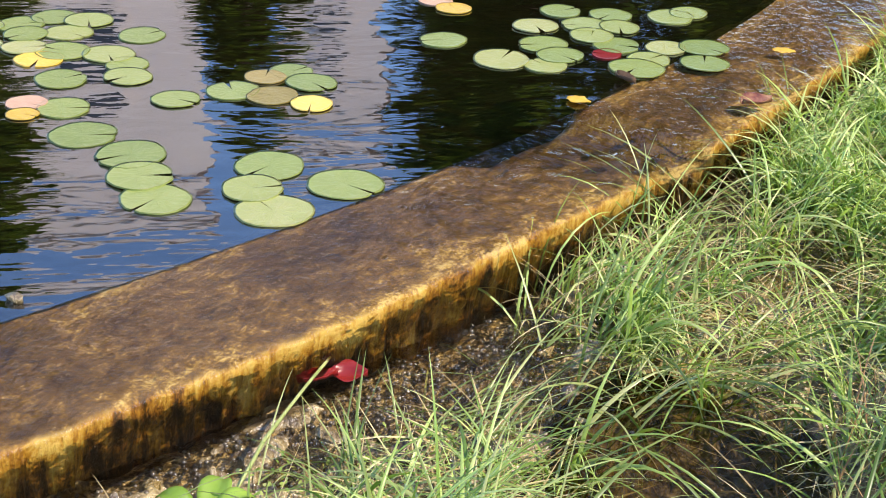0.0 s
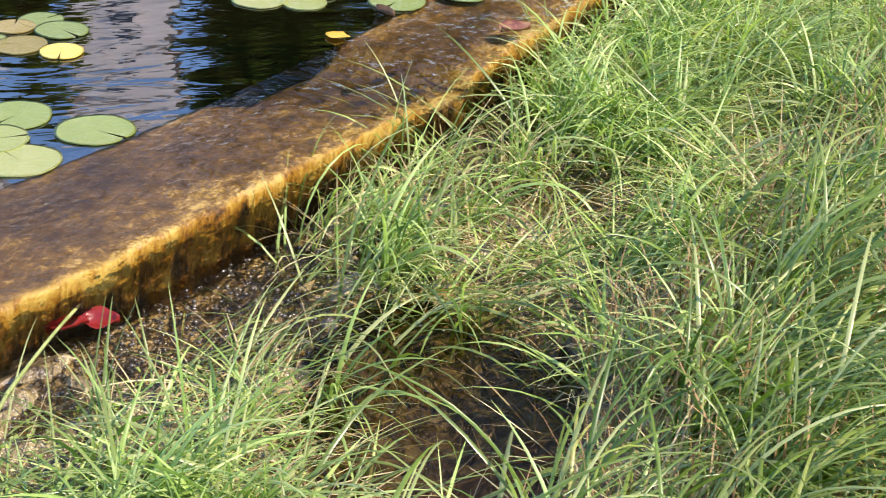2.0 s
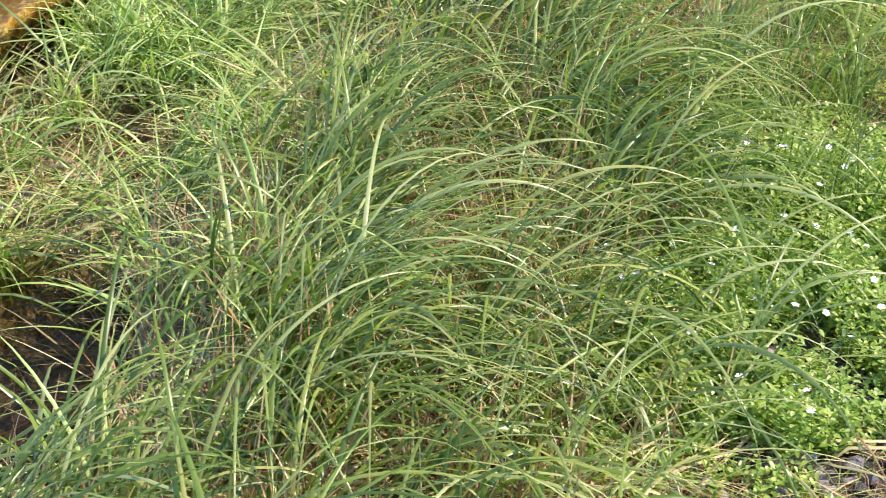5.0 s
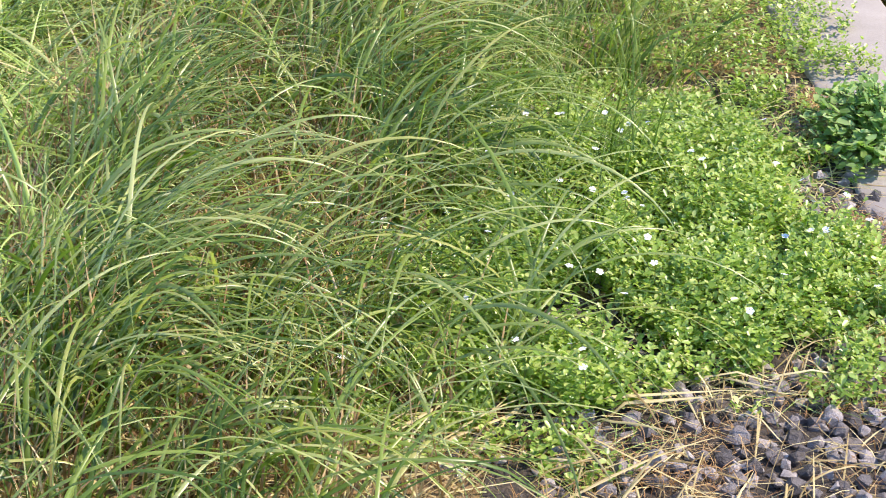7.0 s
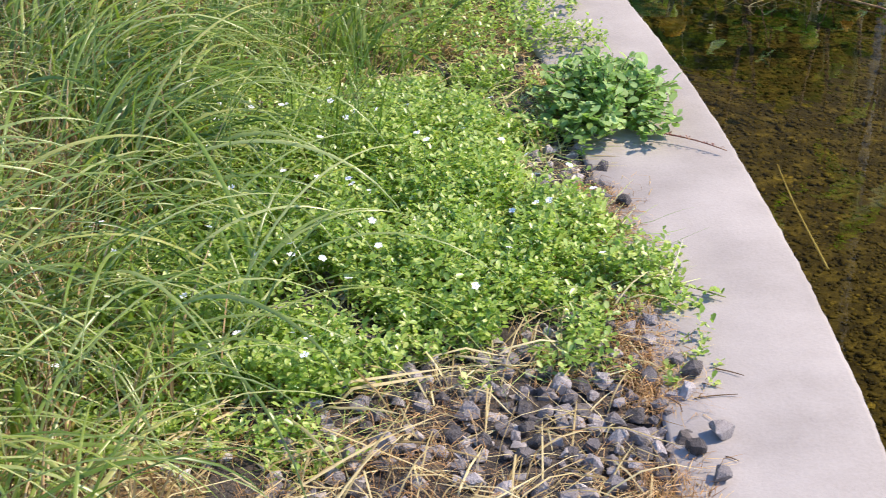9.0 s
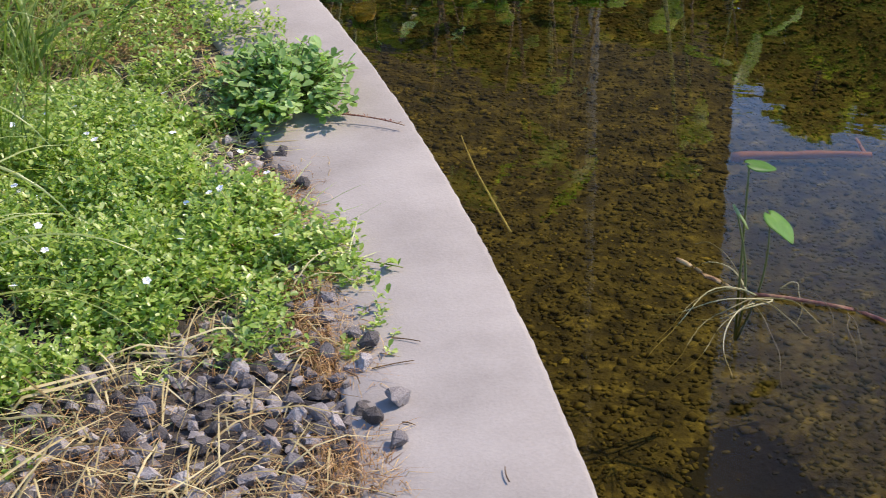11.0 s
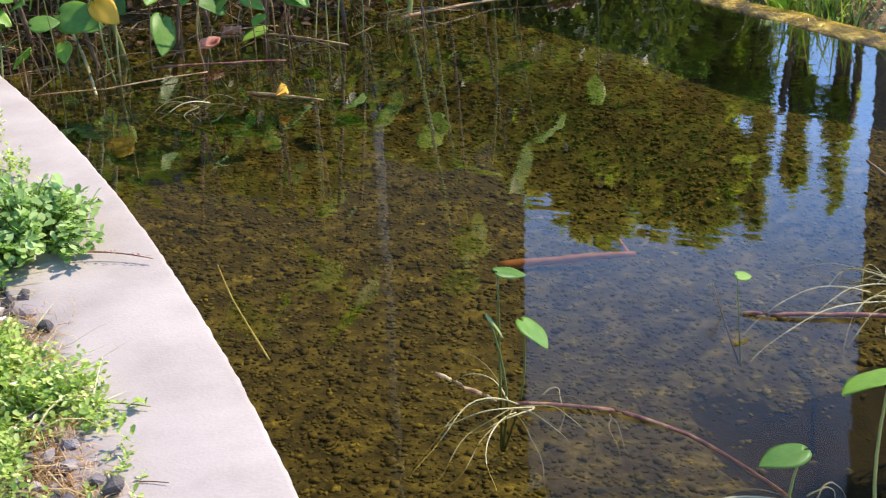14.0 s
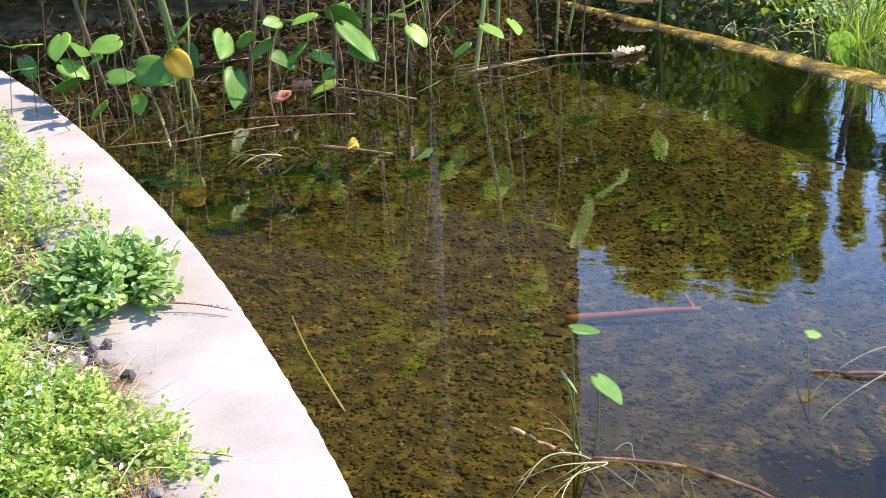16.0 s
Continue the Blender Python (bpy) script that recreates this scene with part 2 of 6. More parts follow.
M_PEBBLE = plain("algae_pebbles", [(0.30, (0.010, 0.008, 0.003)), (0.42, (0.038, 0.030, 0.009)), (0.52, (0.078, 0.063, 0.017)), (0.60, (0.15, 0.120, 0.030)), (0.69, (0.33, 0.262, 0.058)), (0.78, (0.24, 0.195, 0.11))], 19, 0.85, 0.5, 75, 0.003, 0.3)
M_KERB = plain("pale_concrete", [(0.28, (0.222, 0.196, 0.178)), (0.50, (0.298, 0.266, 0.243)), (0.74, (0.372, 0.335, 0.308))], 4, 0.85, 0.35, 160, 0.003, 0.3)
M_WALL = algae_wall_mat()
M_WEIR = plain("golden_algae_concrete", [(0.34, (0.03, 0.018, 0.005)), (0.47, (0.12, 0.072, 0.011)), (0.57, (0.30, 0.20, 0.028)), (0.70, (0.60, 0.46, 0.10))], 14, 0.22, 0.9, 55, 0.012, 0.6)
M_STONE = plain("grey_basalt", [(0.20, (0.040, 0.032, 0.030)), (0.42, (0.135, 0.115, 0.110)), (0.60, (0.22, 0.19, 0.182)), (0.80, (0.40, 0.35, 0.33))], 2.2, 0.6, 1.0, 6.0, 0.004, 0.5, coord="Object", pick="object")
M_STONES = plain("grey_basalt_heap", [(0.22, (0.055, 0.044, 0.040)), (0.5, (0.17, 0.145, 0.138)), (0.78, (0.46, 0.41, 0.38))], 60, 0.6, 1.0, 240, 0.003, 0.5, pick="island")
M_GRASS = leaf_mat("grass_green", [(0.10, (0.040, 0.082, 0.013)), (0.35, (0.106, 0.168, 0.027)), (0.72, (0.222, 0.290, 0.060)), (0.96, (0.46, 0.42, 0.16))], rough=0.33, through_light=0.38, spec=0.5)
M_GRASS_PALE = leaf_mat("grass_grey_green", [(0.08, (0.092, 0.140, 0.032)), (0.5, (0.215, 0.270, 0.075)), (0.92, (0.44, 0.46, 0.20))], rough=0.32, through_light=0.34, spec=0.6)
M_GRASS_FRESH = leaf_mat("grass_fresh", [(0.08, (0.070, 0.135, 0.022)), (0.36, (0.22, 0.32, 0.070)), (0.70, (0.42, 0.53, 0.17)), (0.98, (0.58, 0.54, 0.28))], rough=0.36, through_light=0.30, spec=0.5)
M_DEAD = leaf_mat("dead_stem", [(0.1, (0.14, 0.070, 0.030)), (0.45, (0.36, 0.215, 0.10)), (0.75, (0.52, 0.37, 0.20)), (0.95, (0.66, 0.54, 0.34))], rough=0.6, through_light=0.15)
M_STRAW = leaf_mat("dry_straw", [(0.1, (0.22, 0.15, 0.060)), (0.5, (0.44, 0.345, 0.165)), (0.9, (0.64, 0.55, 0.32))], rough=0.6, through_light=0.2)
M_NEEDLE = leaf_mat("orange_needles", [(0.1, (0.16, 0.075, 0.032)), (0.5, (0.38, 0.21, 0.085)), (0.9, (0.62, 0.44, 0.23))], rough=0.6, through_light=0.2)
M_COVER = leaf_mat("cover_leaf", [(0.08, (0.080, 0.148, 0.022)), (0.42, (0.215, 0.318, 0.052)), (0.76, (0.41, 0.48, 0.135)), (0.95, (0.58, 0.60, 0.27))], rough=0.34, through_light=0.36, spec=0.55)
M_COVER_LEAF = leaf_mat("weed_leaf", [(0.1, (0.20, 0.32, 0.04)), (0.9, (0.34, 0.46, 0.08))], "object", 0.45, 0.45, 60.0)
M_BUSH = leaf_mat("bush_leaf", [(0.05, (0.088, 0.168, 0.042)), (0.5, (0.23, 0.345, 0.105)), (0.95, (0.46, 0.56, 0.26))], rough=0.55, through_light=0.4)


def vein_leaf_mat(name, stops, through_light=0.4, rough=0.42):
    """A broad leaf with a pale midrib, slanting side veins and mottled tissue."""
    m, nt, p, out = nodes_of(name)
    r = nt.nodes.new("ShaderNodeObjectInfo").outputs["Random"]
    sep = nt.nodes.new("ShaderNodeSeparateXYZ")
    nt.links.new(nt.nodes.new("ShaderNodeTexCoord").outputs["Object"], sep.inputs[0])
    off = math_of(nt, "ABSOLUTE", sep.outputs["Y"])
    rib = math_of(nt, "SUBTRACT", 1.0, math_of(nt, "MINIMUM", math_of(nt, "MULTIPLY", off, 900.0), 1.0))
    wave = math_of(nt, "ABSOLUTE", math_of(nt, "SINE", math_of(nt, "MULTIPLY", math_of(nt, "SUBTRACT", sep.outputs["X"], math_of(nt, "MULTIPLY", off, 0.9)), 260.0)))
    side = math_of(nt, "POWER", math_of(nt, "SUBTRACT", 1.0, wave), 6.0)
    vein = math_of(nt, "MAXIMUM", rib, math_of(nt, "MULTIPLY", side, 0.6))
    blot = noise_of(nt, 45.0, 4, 0.65)
    col = ramp(nt, math_of(nt, "ADD", math_of(nt, "MULTIPLY", r, 0.6), math_of(nt, "MULTIPLY", blot, 0.4)), stops)
    tone = mixed(nt, math_of(nt, "MULTIPLY", vein, 0.09), col, (0.36, 0.44, 0.18))
    nt.links.new(tone, p.inputs["Base Color"])
    p.inputs["Roughness"].default_value = rough
    p.inputs["Specular IOR Level"].default_value = 0.35
    nt.links.new(bump_of(nt, math_of(nt, "ADD", vein, math_of(nt, "MULTIPLY", blot, 0.6)), 0.14, 0.004), p.inputs["Normal"])
    t = nt.nodes.new("ShaderNodeBsdfTranslucent")
    nt.links.new(mixed(nt, 1.0, col, (1.5, 1.7, 0.5), "MULTIPLY"), t.inputs[0])
    mx = nt.nodes.new("ShaderNodeMixShader")
    mx.inputs[0].default_value = through_light
    nt.links.new(p.outputs[0], mx.inputs[1])
    nt.links.new(t.outputs[0], mx.inputs[2])
    nt.links.new(mx.outputs[0], out.inputs[0])
    return m


M_TARO = vein_leaf_mat("broad_leaf", [(0.15, (0.062, 0.150, 0.026)), (0.45, (0.115, 0.240, 0.036)), (0.80, (0.25, 0.415, 0.060))])
# lighter leaf green with part of the backlight put into the colour
M_TARO_TALL = leaf_mat("backlit_leaf", [(0.05, (0.20, 0.33, 0.03)), (0.5, (0.30, 0.43, 0.045)), (0.95, (0.44, 0.54, 0.07))], "object", 0.65, 0.45)
M_TARO_YELLOW = leaf_mat("yellowed_leaf", [(0.1, (0.50, 0.30, 0.02)), (0.9, (0.75, 0.50, 0.04))], "object", 0.35, 0.5)


def pad_mat(name, stops, rough=0.28):
    """Waxy floating leaf with fine veins that fork from its middle."""
    m, nt, p, out = nodes_of(name)
    r = nt.nodes.new("ShaderNodeObjectInfo").outputs["Random"]
    co = nt.nodes.new("ShaderNodeTexCoord").outputs["Object"]
    sep = nt.nodes.new("ShaderNodeSeparateXYZ")
    nt.links.new(co, sep.inputs[0])
    ang = math_of(nt, "ARCTAN2", sep.outputs["Y"], sep.outputs["X"])
    wob = math_of(nt, "MULTIPLY", noise_of(nt, 3.0, 3, 0.6, coord="Object"), 0.9)
    wave = math_of(nt, "SINE", math_of(nt, "MULTIPLY", math_of(nt, "ADD", ang, wob), 8.0))
    vein = math_of(nt, "POWER", math_of(nt, "ABSOLUTE", wave), 14.0)
    blot = noise_of(nt, 2.2, 5, 0.65, coord="Object", distort=0.5)
    speck = noise_of(nt, 160.0, 3, 0.6)
    fac = math_of(nt, "ADD", math_of(nt, "MULTIPLY", r, 0.5), math_of(nt, "ADD", math_of(nt, "MULTIPLY", blot, 0.38), math_of(nt, "MULTIPLY", speck, 0.12)))
    col = ramp(nt, fac, stops)
    pale = mixed(nt, math_of(nt, "MULTIPLY", vein, 0.09), col, (0.42, 0.45, 0.25))
    worn = ramp(nt, noise_of(nt, 9.0, 4, 0.7, coord="Object"), [(0.66, (0, 0, 0)), (0.76, (1, 1, 1))])
    nt.links.new(mixed(nt, math_of(nt, "MULTIPLY", worn, 0.55), pale, (0.20, 0.13, 0.05)), p.inputs["Base Color"])
    p.inputs["Roughness"].default_value = rough
    p.inputs["Specular IOR Level"].default_value = 0.55
    nt.links.new(bump_of(nt, math_of(nt, "ADD", blot, math_of(nt, "MULTIPLY", vein, 0.15)), 0.35, 0.01), p.inputs["Normal"])
    return m


M_PAD_YOUNG = leaf_mat("young_leaf", [(0.05, (0.18, 0.25, 0.065)), (0.5, (0.24, 0.31, 0.10)), (0.95, (0.33, 0.37, 0.16))], "object", 0.12, 0.3, 18.0, 0.5)
M_PAD = pad_mat("lily_pad_green", [(0.15, (0.12, 0.165, 0.035)), (0.40, (0.19, 0.235, 0.055)), (0.62, (0.26, 0.285, 0.085)), (0.82, (0.35, 0.34, 0.14))])
M_PAD_YELLOW = pad_mat("lily_pad_yellow", [(0.15, (0.30, 0.20, 0.03)), (0.45, (0.62, 0.40, 0.05)), (0.75, (0.66, 0.50, 0.11))])
M_PAD_OLIVE = pad_mat("lily_pad_olive", [(0.15, (0.09, 0.065, 0.015)), (0.45, (0.19, 0.15, 0.03)), (0.75, (0.28, 0.21, 0.06))])
M_PAD_PINK = pad_mat("lily_pad_pink", [(0.15, (0.26, 0.13, 0.075)), (0.45, (0.40, 0.23, 0.145)), (0.75, (0.52, 0.34, 0.22))], 0.45)
M_LEAF_YELLOW = leaf_mat("fallen_yellow_leaf", [(0.1, (0.50, 0.26, 0.02)), (0.9, (0.68, 0.44, 0.07))], "object", 0.15, 0.3, 40.0)
M_LEAF_DRY = leaf_mat("dry_pale_leaf", [(0.1, (0.40, 0.25, 0.16)), (0.5, (0.55, 0.40, 0.28)), (0.9, (0.66, 0.53, 0.40))], "object", 0.15, 0.6, 60.0)
M_LEAF_PINK = leaf_mat("dry_pink_leaf", [(0.1, (0.36, 0.13, 0.08)), (0.5, (0.50, 0.24, 0.15)), (0.9, (0.62, 0.36, 0.25))], "object", 0.2, 0.5, 60.0)
M_RED = leaf_mat("red_leaf", [(0.1, (0.11, 0.006, 0.006)), (0.9, (0.26, 0.018, 0.016))], "object", 0.15, 0.32, 120.0, 0.4)
M_STEM = plain("green_stalk", [(0.3, (0.09, 0.11, 0.025)), (0.6, (0.20, 0.22, 0.05)), (0.8, (0.28, 0.25, 0.09))], 12, 0.5, 0.2, 80, 0.002, pick="object")
M_PALE_STEM = plain("pale_green_stem", [(0.3, (0.16, 0.20, 0.05)), (0.55, (0.32, 0.36, 0.13)), (0.8, (0.50, 0.50, 0.26))], 18, 0.45, 0.3, 160, 0.002)
M_RUNNER = plain("tan_runner", [(0.34, (0.10, 0.040, 0.022)), (0.46, (0.20, 0.105, 0.045)), (0.56, (0.28, 0.185, 0.075)), (0.70, (0.44, 0.33, 0.17))], 25, 0.5, 0.7, 220, 0.003)
M_RUNNER_RED = plain("reddish_runner", [(0.34, (0.07, 0.022, 0.020)), (0.48, (0.17, 0.060, 0.042)), (0.58, (0.27, 0.14, 0.070)), (0.70, (0.42, 0.28, 0.15))], 40, 0.42, 0.7, 220, 0.003)
M_ROOT = plain("pale_roots", [(0.25, (0.09, 0.070, 0.018)), (0.45, (0.22, 0.180, 0.058)), (0.60, (0.36, 0.31, 0.13)), (0.78, (0.58, 0.52, 0.29))], 26, 0.4, 0.2, 90, 0.002, pick="object")
M_BARK = plain("brown_stalk", [(0.3, (0.05, 0.028, 0.015)), (0.55, (0.13, 0.075, 0.035)), (0.8, (0.24, 0.15, 0.07))], 14, 0.7, 0.5, 70, 0.004)
M_ROT = plain("rotting_stem", [(0.28, (0.022, 0.012, 0.006)), (0.50, (0.085, 0.050, 0.022)), (0.68, (0.20, 0.135, 0.060)), (0.86, (0.40, 0.31, 0.16))], 30, 0.6, 0.6, 120, 0.003, pick="island")
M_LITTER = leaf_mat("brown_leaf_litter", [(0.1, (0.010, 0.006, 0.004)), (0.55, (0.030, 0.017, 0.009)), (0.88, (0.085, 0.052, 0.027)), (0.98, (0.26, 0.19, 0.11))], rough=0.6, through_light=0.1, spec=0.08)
M_PETAL = plain("white_petal", [(0.3, (0.72, 0.72, 0.80)), (0.7, (0.84, 0.83, 0.87))], 60, 0.6, 0.1, 200, 0.001)
M_ORANGE = plain("orange_stick", [(0.3, (0.24, 0.075, 0.012)), (0.7, (0.42, 0.16, 0.03))], 18, 0.6, 0.3, 60, 0.003)
M_MOSS = plain("bright_algae", [(0.3, (0.10, 0.14, 0.01)), (0.55, (0.26, 0.32, 0.02)), (0.8, (0.45, 0.46, 0.06))], 60, 0.25, 1.0, 260, 0.012)
M_FACADE = plain("grey_plaster", [(0.3, (0.72, 0.64, 0.61)), (0.7, (0.82, 0.74, 0.70))], 1.2, 0.85, 0.2, 20, 0.01)
# brown wall colour, darkened to carry the shade on its near side
M_FACADE_DARK = plain("shaded_brown_plaster", [(0.3, (0.10, 0.075, 0.055)), (0.7, (0.17, 0.13, 0.10))], 1.0, 0.85, 0.2, 20, 0.01)
M_POST = plain("weathered_grey_metal", [(0.3, (0.26, 0.25, 0.25)), (0.7, (0.36, 0.35, 0.35))], 3.0, 0.6, 0.2, 30, 0.003)
M_GLASS = plain("dark_window_glass", [(0.3, (0.02, 0.025, 0.03)), (0.7, (0.05, 0.055, 0.06))], 1.0, 0.08, 0.05, 5, 0.005, 0.6)
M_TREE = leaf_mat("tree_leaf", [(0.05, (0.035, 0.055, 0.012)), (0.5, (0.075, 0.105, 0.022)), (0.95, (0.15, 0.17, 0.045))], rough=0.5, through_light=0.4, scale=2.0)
# lighter copy of the tree leaf, with sunlight put into its colour
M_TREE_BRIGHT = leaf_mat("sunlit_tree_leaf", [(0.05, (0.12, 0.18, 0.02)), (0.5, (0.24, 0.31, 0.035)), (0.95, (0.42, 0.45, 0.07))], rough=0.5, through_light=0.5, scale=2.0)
M_WATER_LEFT = water_mat("upper_pond_water", (0.50, 0.46, 0.30), (1.8, 0.7, 1.0), 3.6, 0.20, 0.036, 0.14, 1.65, 42.0, 0.6, 0.92)
M_WATER_FILM = water_mat("running_water", (0.88, 0.82, 0.72), (1.0, 0.7, 1.0), 14.0, 0.34, 0.020, 0.9, 1.33, gloss=0.03)
M_WATER_FLOW = water_mat("flowing_water", (0.66, 0.61, 0.47), (0.8, 1.6, 1.0), 9.0, 0.30, 0.022, 0.6, 1.40)
M_WATER_GULLY = water_mat("gully_water", (0.90, 0.84, 0.70), (1.0, 1.0, 1.0), 16.0, 1.0, 0.040, 0.6, 1.45, gloss=0.17)
M_WATER_PUDDLE = water_mat("puddle_water", (0.46, 0.42, 0.32), (1.0, 1.0, 1.0), 18.0, 0.2, 0.012, 0.5, 1.333, 0.0, 1.0, 0.45)
M_WATER_RIGHT = water_mat("lower_pond_water", (0.70, 0.65, 0.43), (2.0, 1.0, 1.0), 6.0, 0.09, 0.010, 0.12, 1.333, -28.0, 2.5, 40.0, 0.33)


# ---- plan ----
def kerb_out(y):
    return 0.945 - 0.0425 * (y - 3.0) ** 2


def kerb_in(y):
    return kerb_out(y) - 0.285 + 0.004 * (y - 3.0)


def wall_front(y):
    return -2.095 - 0.047 * (y - 4.9) ** 2


def wall_back(y):
    return -2.55 - 0.052 * (y - 4.9) ** 2


def weir_line(y):
    return 2.77 + 0.27 * (5.93 - y)


WATER_L, WATER_R = 0.0, -0.08


def ease(a, b, x):
    t = min(max((x - a) / (b - a), 0.0), 1.0)
    return t * t * (3 - 2 * t)


def rough_noise(x, y, s):
    return noise.noise(Vector((x * s, y * s, 3.7)))


def channel(x, y):
    """How far a place lies from the little water course through the grass."""
    return x + 1.42 + 0.12 * (y - 2.6) + 0.06 * math.sin(y * 5.0)


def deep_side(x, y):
    """How far inside the darkened, slightly lowered stretches of the lower pond a place lies; below nought outside."""
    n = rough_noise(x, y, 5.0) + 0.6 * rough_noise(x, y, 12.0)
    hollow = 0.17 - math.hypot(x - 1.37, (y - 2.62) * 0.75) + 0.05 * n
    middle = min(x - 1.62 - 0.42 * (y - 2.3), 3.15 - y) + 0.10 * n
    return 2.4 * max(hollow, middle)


def pools(x, y):
    """Nought in the open puddles of the gully, one away from them."""
    a = 1 - 0.99 * math.exp(-((x + 2.16) / 0.20) ** 2 - ((y - 2.92) / 0.22) ** 2)
    u, v = (x + 1.42) * 0.55 - (y - 2.68) * 0.83, (x + 1.42) * 0.83 + (y - 2.68) * 0.55
    b = 1 - math.exp(-(math.hypot(u / 0.62, v / 0.33)) ** 4)
    c = 1 - 0.9 * math.exp(-(math.hypot((x + 1.46) / 0.17, (y - 3.74) / 0.11)) ** 4)
    d = 1 - 0.8 * math.exp(-(math.hypot((x + 1.55) / 0.14, (y - 3.28) / 0.13)) ** 4)
    return a * b * c * d


def gully(x, y):
    return x - wall_front(y)


def ground_z(x, y):
    if x < wall_back(y) + 0.12:
        z = -0.42 * ease(-9.0, -7.0, x) * ease(13.0, 11.0, y)
    elif x < kerb_in(y) + 0.1:
        d = x - wall_front(y)
        z = -0.18 - 0.025 * ease(0.40, 0.15, d) + 0.165 * ease(0.55, 1.75, d) + 0.030 * rough_noise(x, y, 4.0) * ease(2.7, 2.2, d) + 0.030 * rough_noise(x, y, 13.0) * ease(2.7, 2.2, d)
        z -= 0.075 * math.exp(-(channel(x, y) / 0.14) ** 2) * ease(4.5, 3.8, y)
        z -= 0.07 * (1 - pools(x, y))
        z = min(z, -0.012)
    else:
        far = ease(6.1, 6.7, y)
        past = ease(0.16, 0.45, x - weir_line(y))
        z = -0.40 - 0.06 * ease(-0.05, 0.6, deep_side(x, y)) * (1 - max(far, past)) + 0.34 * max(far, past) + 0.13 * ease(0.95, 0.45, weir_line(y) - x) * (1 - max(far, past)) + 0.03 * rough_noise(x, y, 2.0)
        z += 0.10 * ease(0.5, 3.0, x - weir_line(y)) + 0.08 * ease(7.0, 9.0, y)
    return z


# ---- ground, one sheet to the horizon ----
near_x = np.concatenate([np.linspace(-9.5, -4.2, 20)[:-1], np.linspace(-4.2, -3.2, 18)[:-1], np.linspace(-3.2, 1.2, 111)[:-1], np.linspace(1.2, 2.8, 65)[:-1], np.linspace(2.8, 5.5, 35)])
near_y = np.concatenate([np.linspace(-4, 1.4, 91)[:-1], np.linspace(1.4, 7.0, 113)[:-1], np.linspace(7.0, 13.5, 20)])
far_x = (-900, -300, -100, -40, -18)
gx = np.concatenate([far_x, near_x, [-v for v in far_x[::-1]]])
gy = np.concatenate([far_x, near_y, [-v for v in far_x[::-1]]])
verts, faces = grid(gx, gy, lambda x, y: (x, y, ground_z(x, y)))


def ground_slot(f):
    cx = sum(verts[i][0] for i in f) / 4
    cy = sum(verts[i][1] for i in f) / 4
    if -9 < cx < wall_back(cy) + 0.1 and cy < 13:
        return 3
    if cx < wall_front(cy) + 0.95 + 0.25 * rough_noise(cx, cy, 2.0) and cx > wall_back(cy) and cy < 13:
        return 1
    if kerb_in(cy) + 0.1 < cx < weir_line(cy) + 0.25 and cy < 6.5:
        # dimness of the deeper water is put into the bed colour here
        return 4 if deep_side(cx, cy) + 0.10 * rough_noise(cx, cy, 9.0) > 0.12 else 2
    return 0


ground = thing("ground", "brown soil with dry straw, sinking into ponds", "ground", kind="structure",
               me=mesh_of("ground", verts, faces, (M_SOIL, M_MUD, M_BED, M_BED_DARK, M_BED_DIMMED), True, [ground_slot(f) for f in faces]))

# ---- kerb of the lower pond ----
ys = np.linspace(-3, 8, 881)


def kerb_profile(y, k):
    o, i = kerb_out(y) + 0.0025 * rough_noise(0.3, y, 5.0) + 0.0028 * rough_noise(0.9, y, 45.0), kerb_in(y) - 0.045 + 0.012 * rough_noise(5.3, y, 5.0)
    w = (-0.004) * (1 + rough_noise(2.2, y, 3.0))
    pts = [(i, -0.30), (i, -0.006), (i + 0.008, 0.0), (i + 0.09, 0.001), (i + 0.19, w * 0.3), (o - 0.012, w * 0.3), (o - 0.003, -0.004), (o, -0.016), (o + 0.004, -0.5)]
    return (pts[k][0], y, pts[k][1])


v, f = grid(ys, range(9), kerb_profile, True)
thing("kerb", "pale pinkish grey concrete pond kerb, smooth and curved", "kerb", kind="structure", me=mesh_of("kerb", v, f, (M_KERB,), True))

# ---- overflow wall of the upper pond ----
ys = np.linspace(-1, 8, 1201)


def wall_profile(y, k):
    a, b = wall_back(y), wall_front(y)
    a += 0.030 * rough_noise(1.0, y, 3.0) + 0.012 * rough_noise(4.0, y, 14.0)
    b += 0.018 * rough_noise(7.0, y, 4.0) + 0.008 * rough_noise(9.0, y, 22.0)
    wob = 0.05 * rough_noise(0.0, k * 0.3, 2.0)
    low = 3.54 + 0.30 * min(max((k - 2) / 13, 0.0), 1.0)
    dip = -0.075 * ease(low, low + 0.14, y + wob) * ease(4.20, 4.10, y + wob)
    if k == 0:
        return (a - 0.02, y, -0.55)
    if k == 1:
        return (a - 0.004, y, -0.05 + dip)
    if k <= 15:
        t = (k - 2) / 13
        x = a + (b - 0.012 - a) * t
        z = -0.008 - 0.016 * t + dip * (1 - 0.35 * t) + 0.008 * rough_noise(x, y, 6.0) + 0.005 * rough_noise(x, y, 21.0)
        if k == 2:
            z -= 0.010
        return (x, y, z)
    d = (0.012, 0.055, 0.10, 0.15, 0.20, 0.32)[k - 16]
    fringe = min(d / 0.05, 1.0)
    x = b + 0.012 * rough_noise(d * 3, y, 18.0) - 0.10 * d + fringe * (0.008 * rough_noise(d * 2, y, 48.0) + 0.006 * rough_noise(d * 4, y, 120.0)) - 0.012 * ease(0.06, 0.12, d + 0.06 * rough_noise(4.0, y, 11.0))
    return (x, y, -0.026 + dip * 0.5 - d)


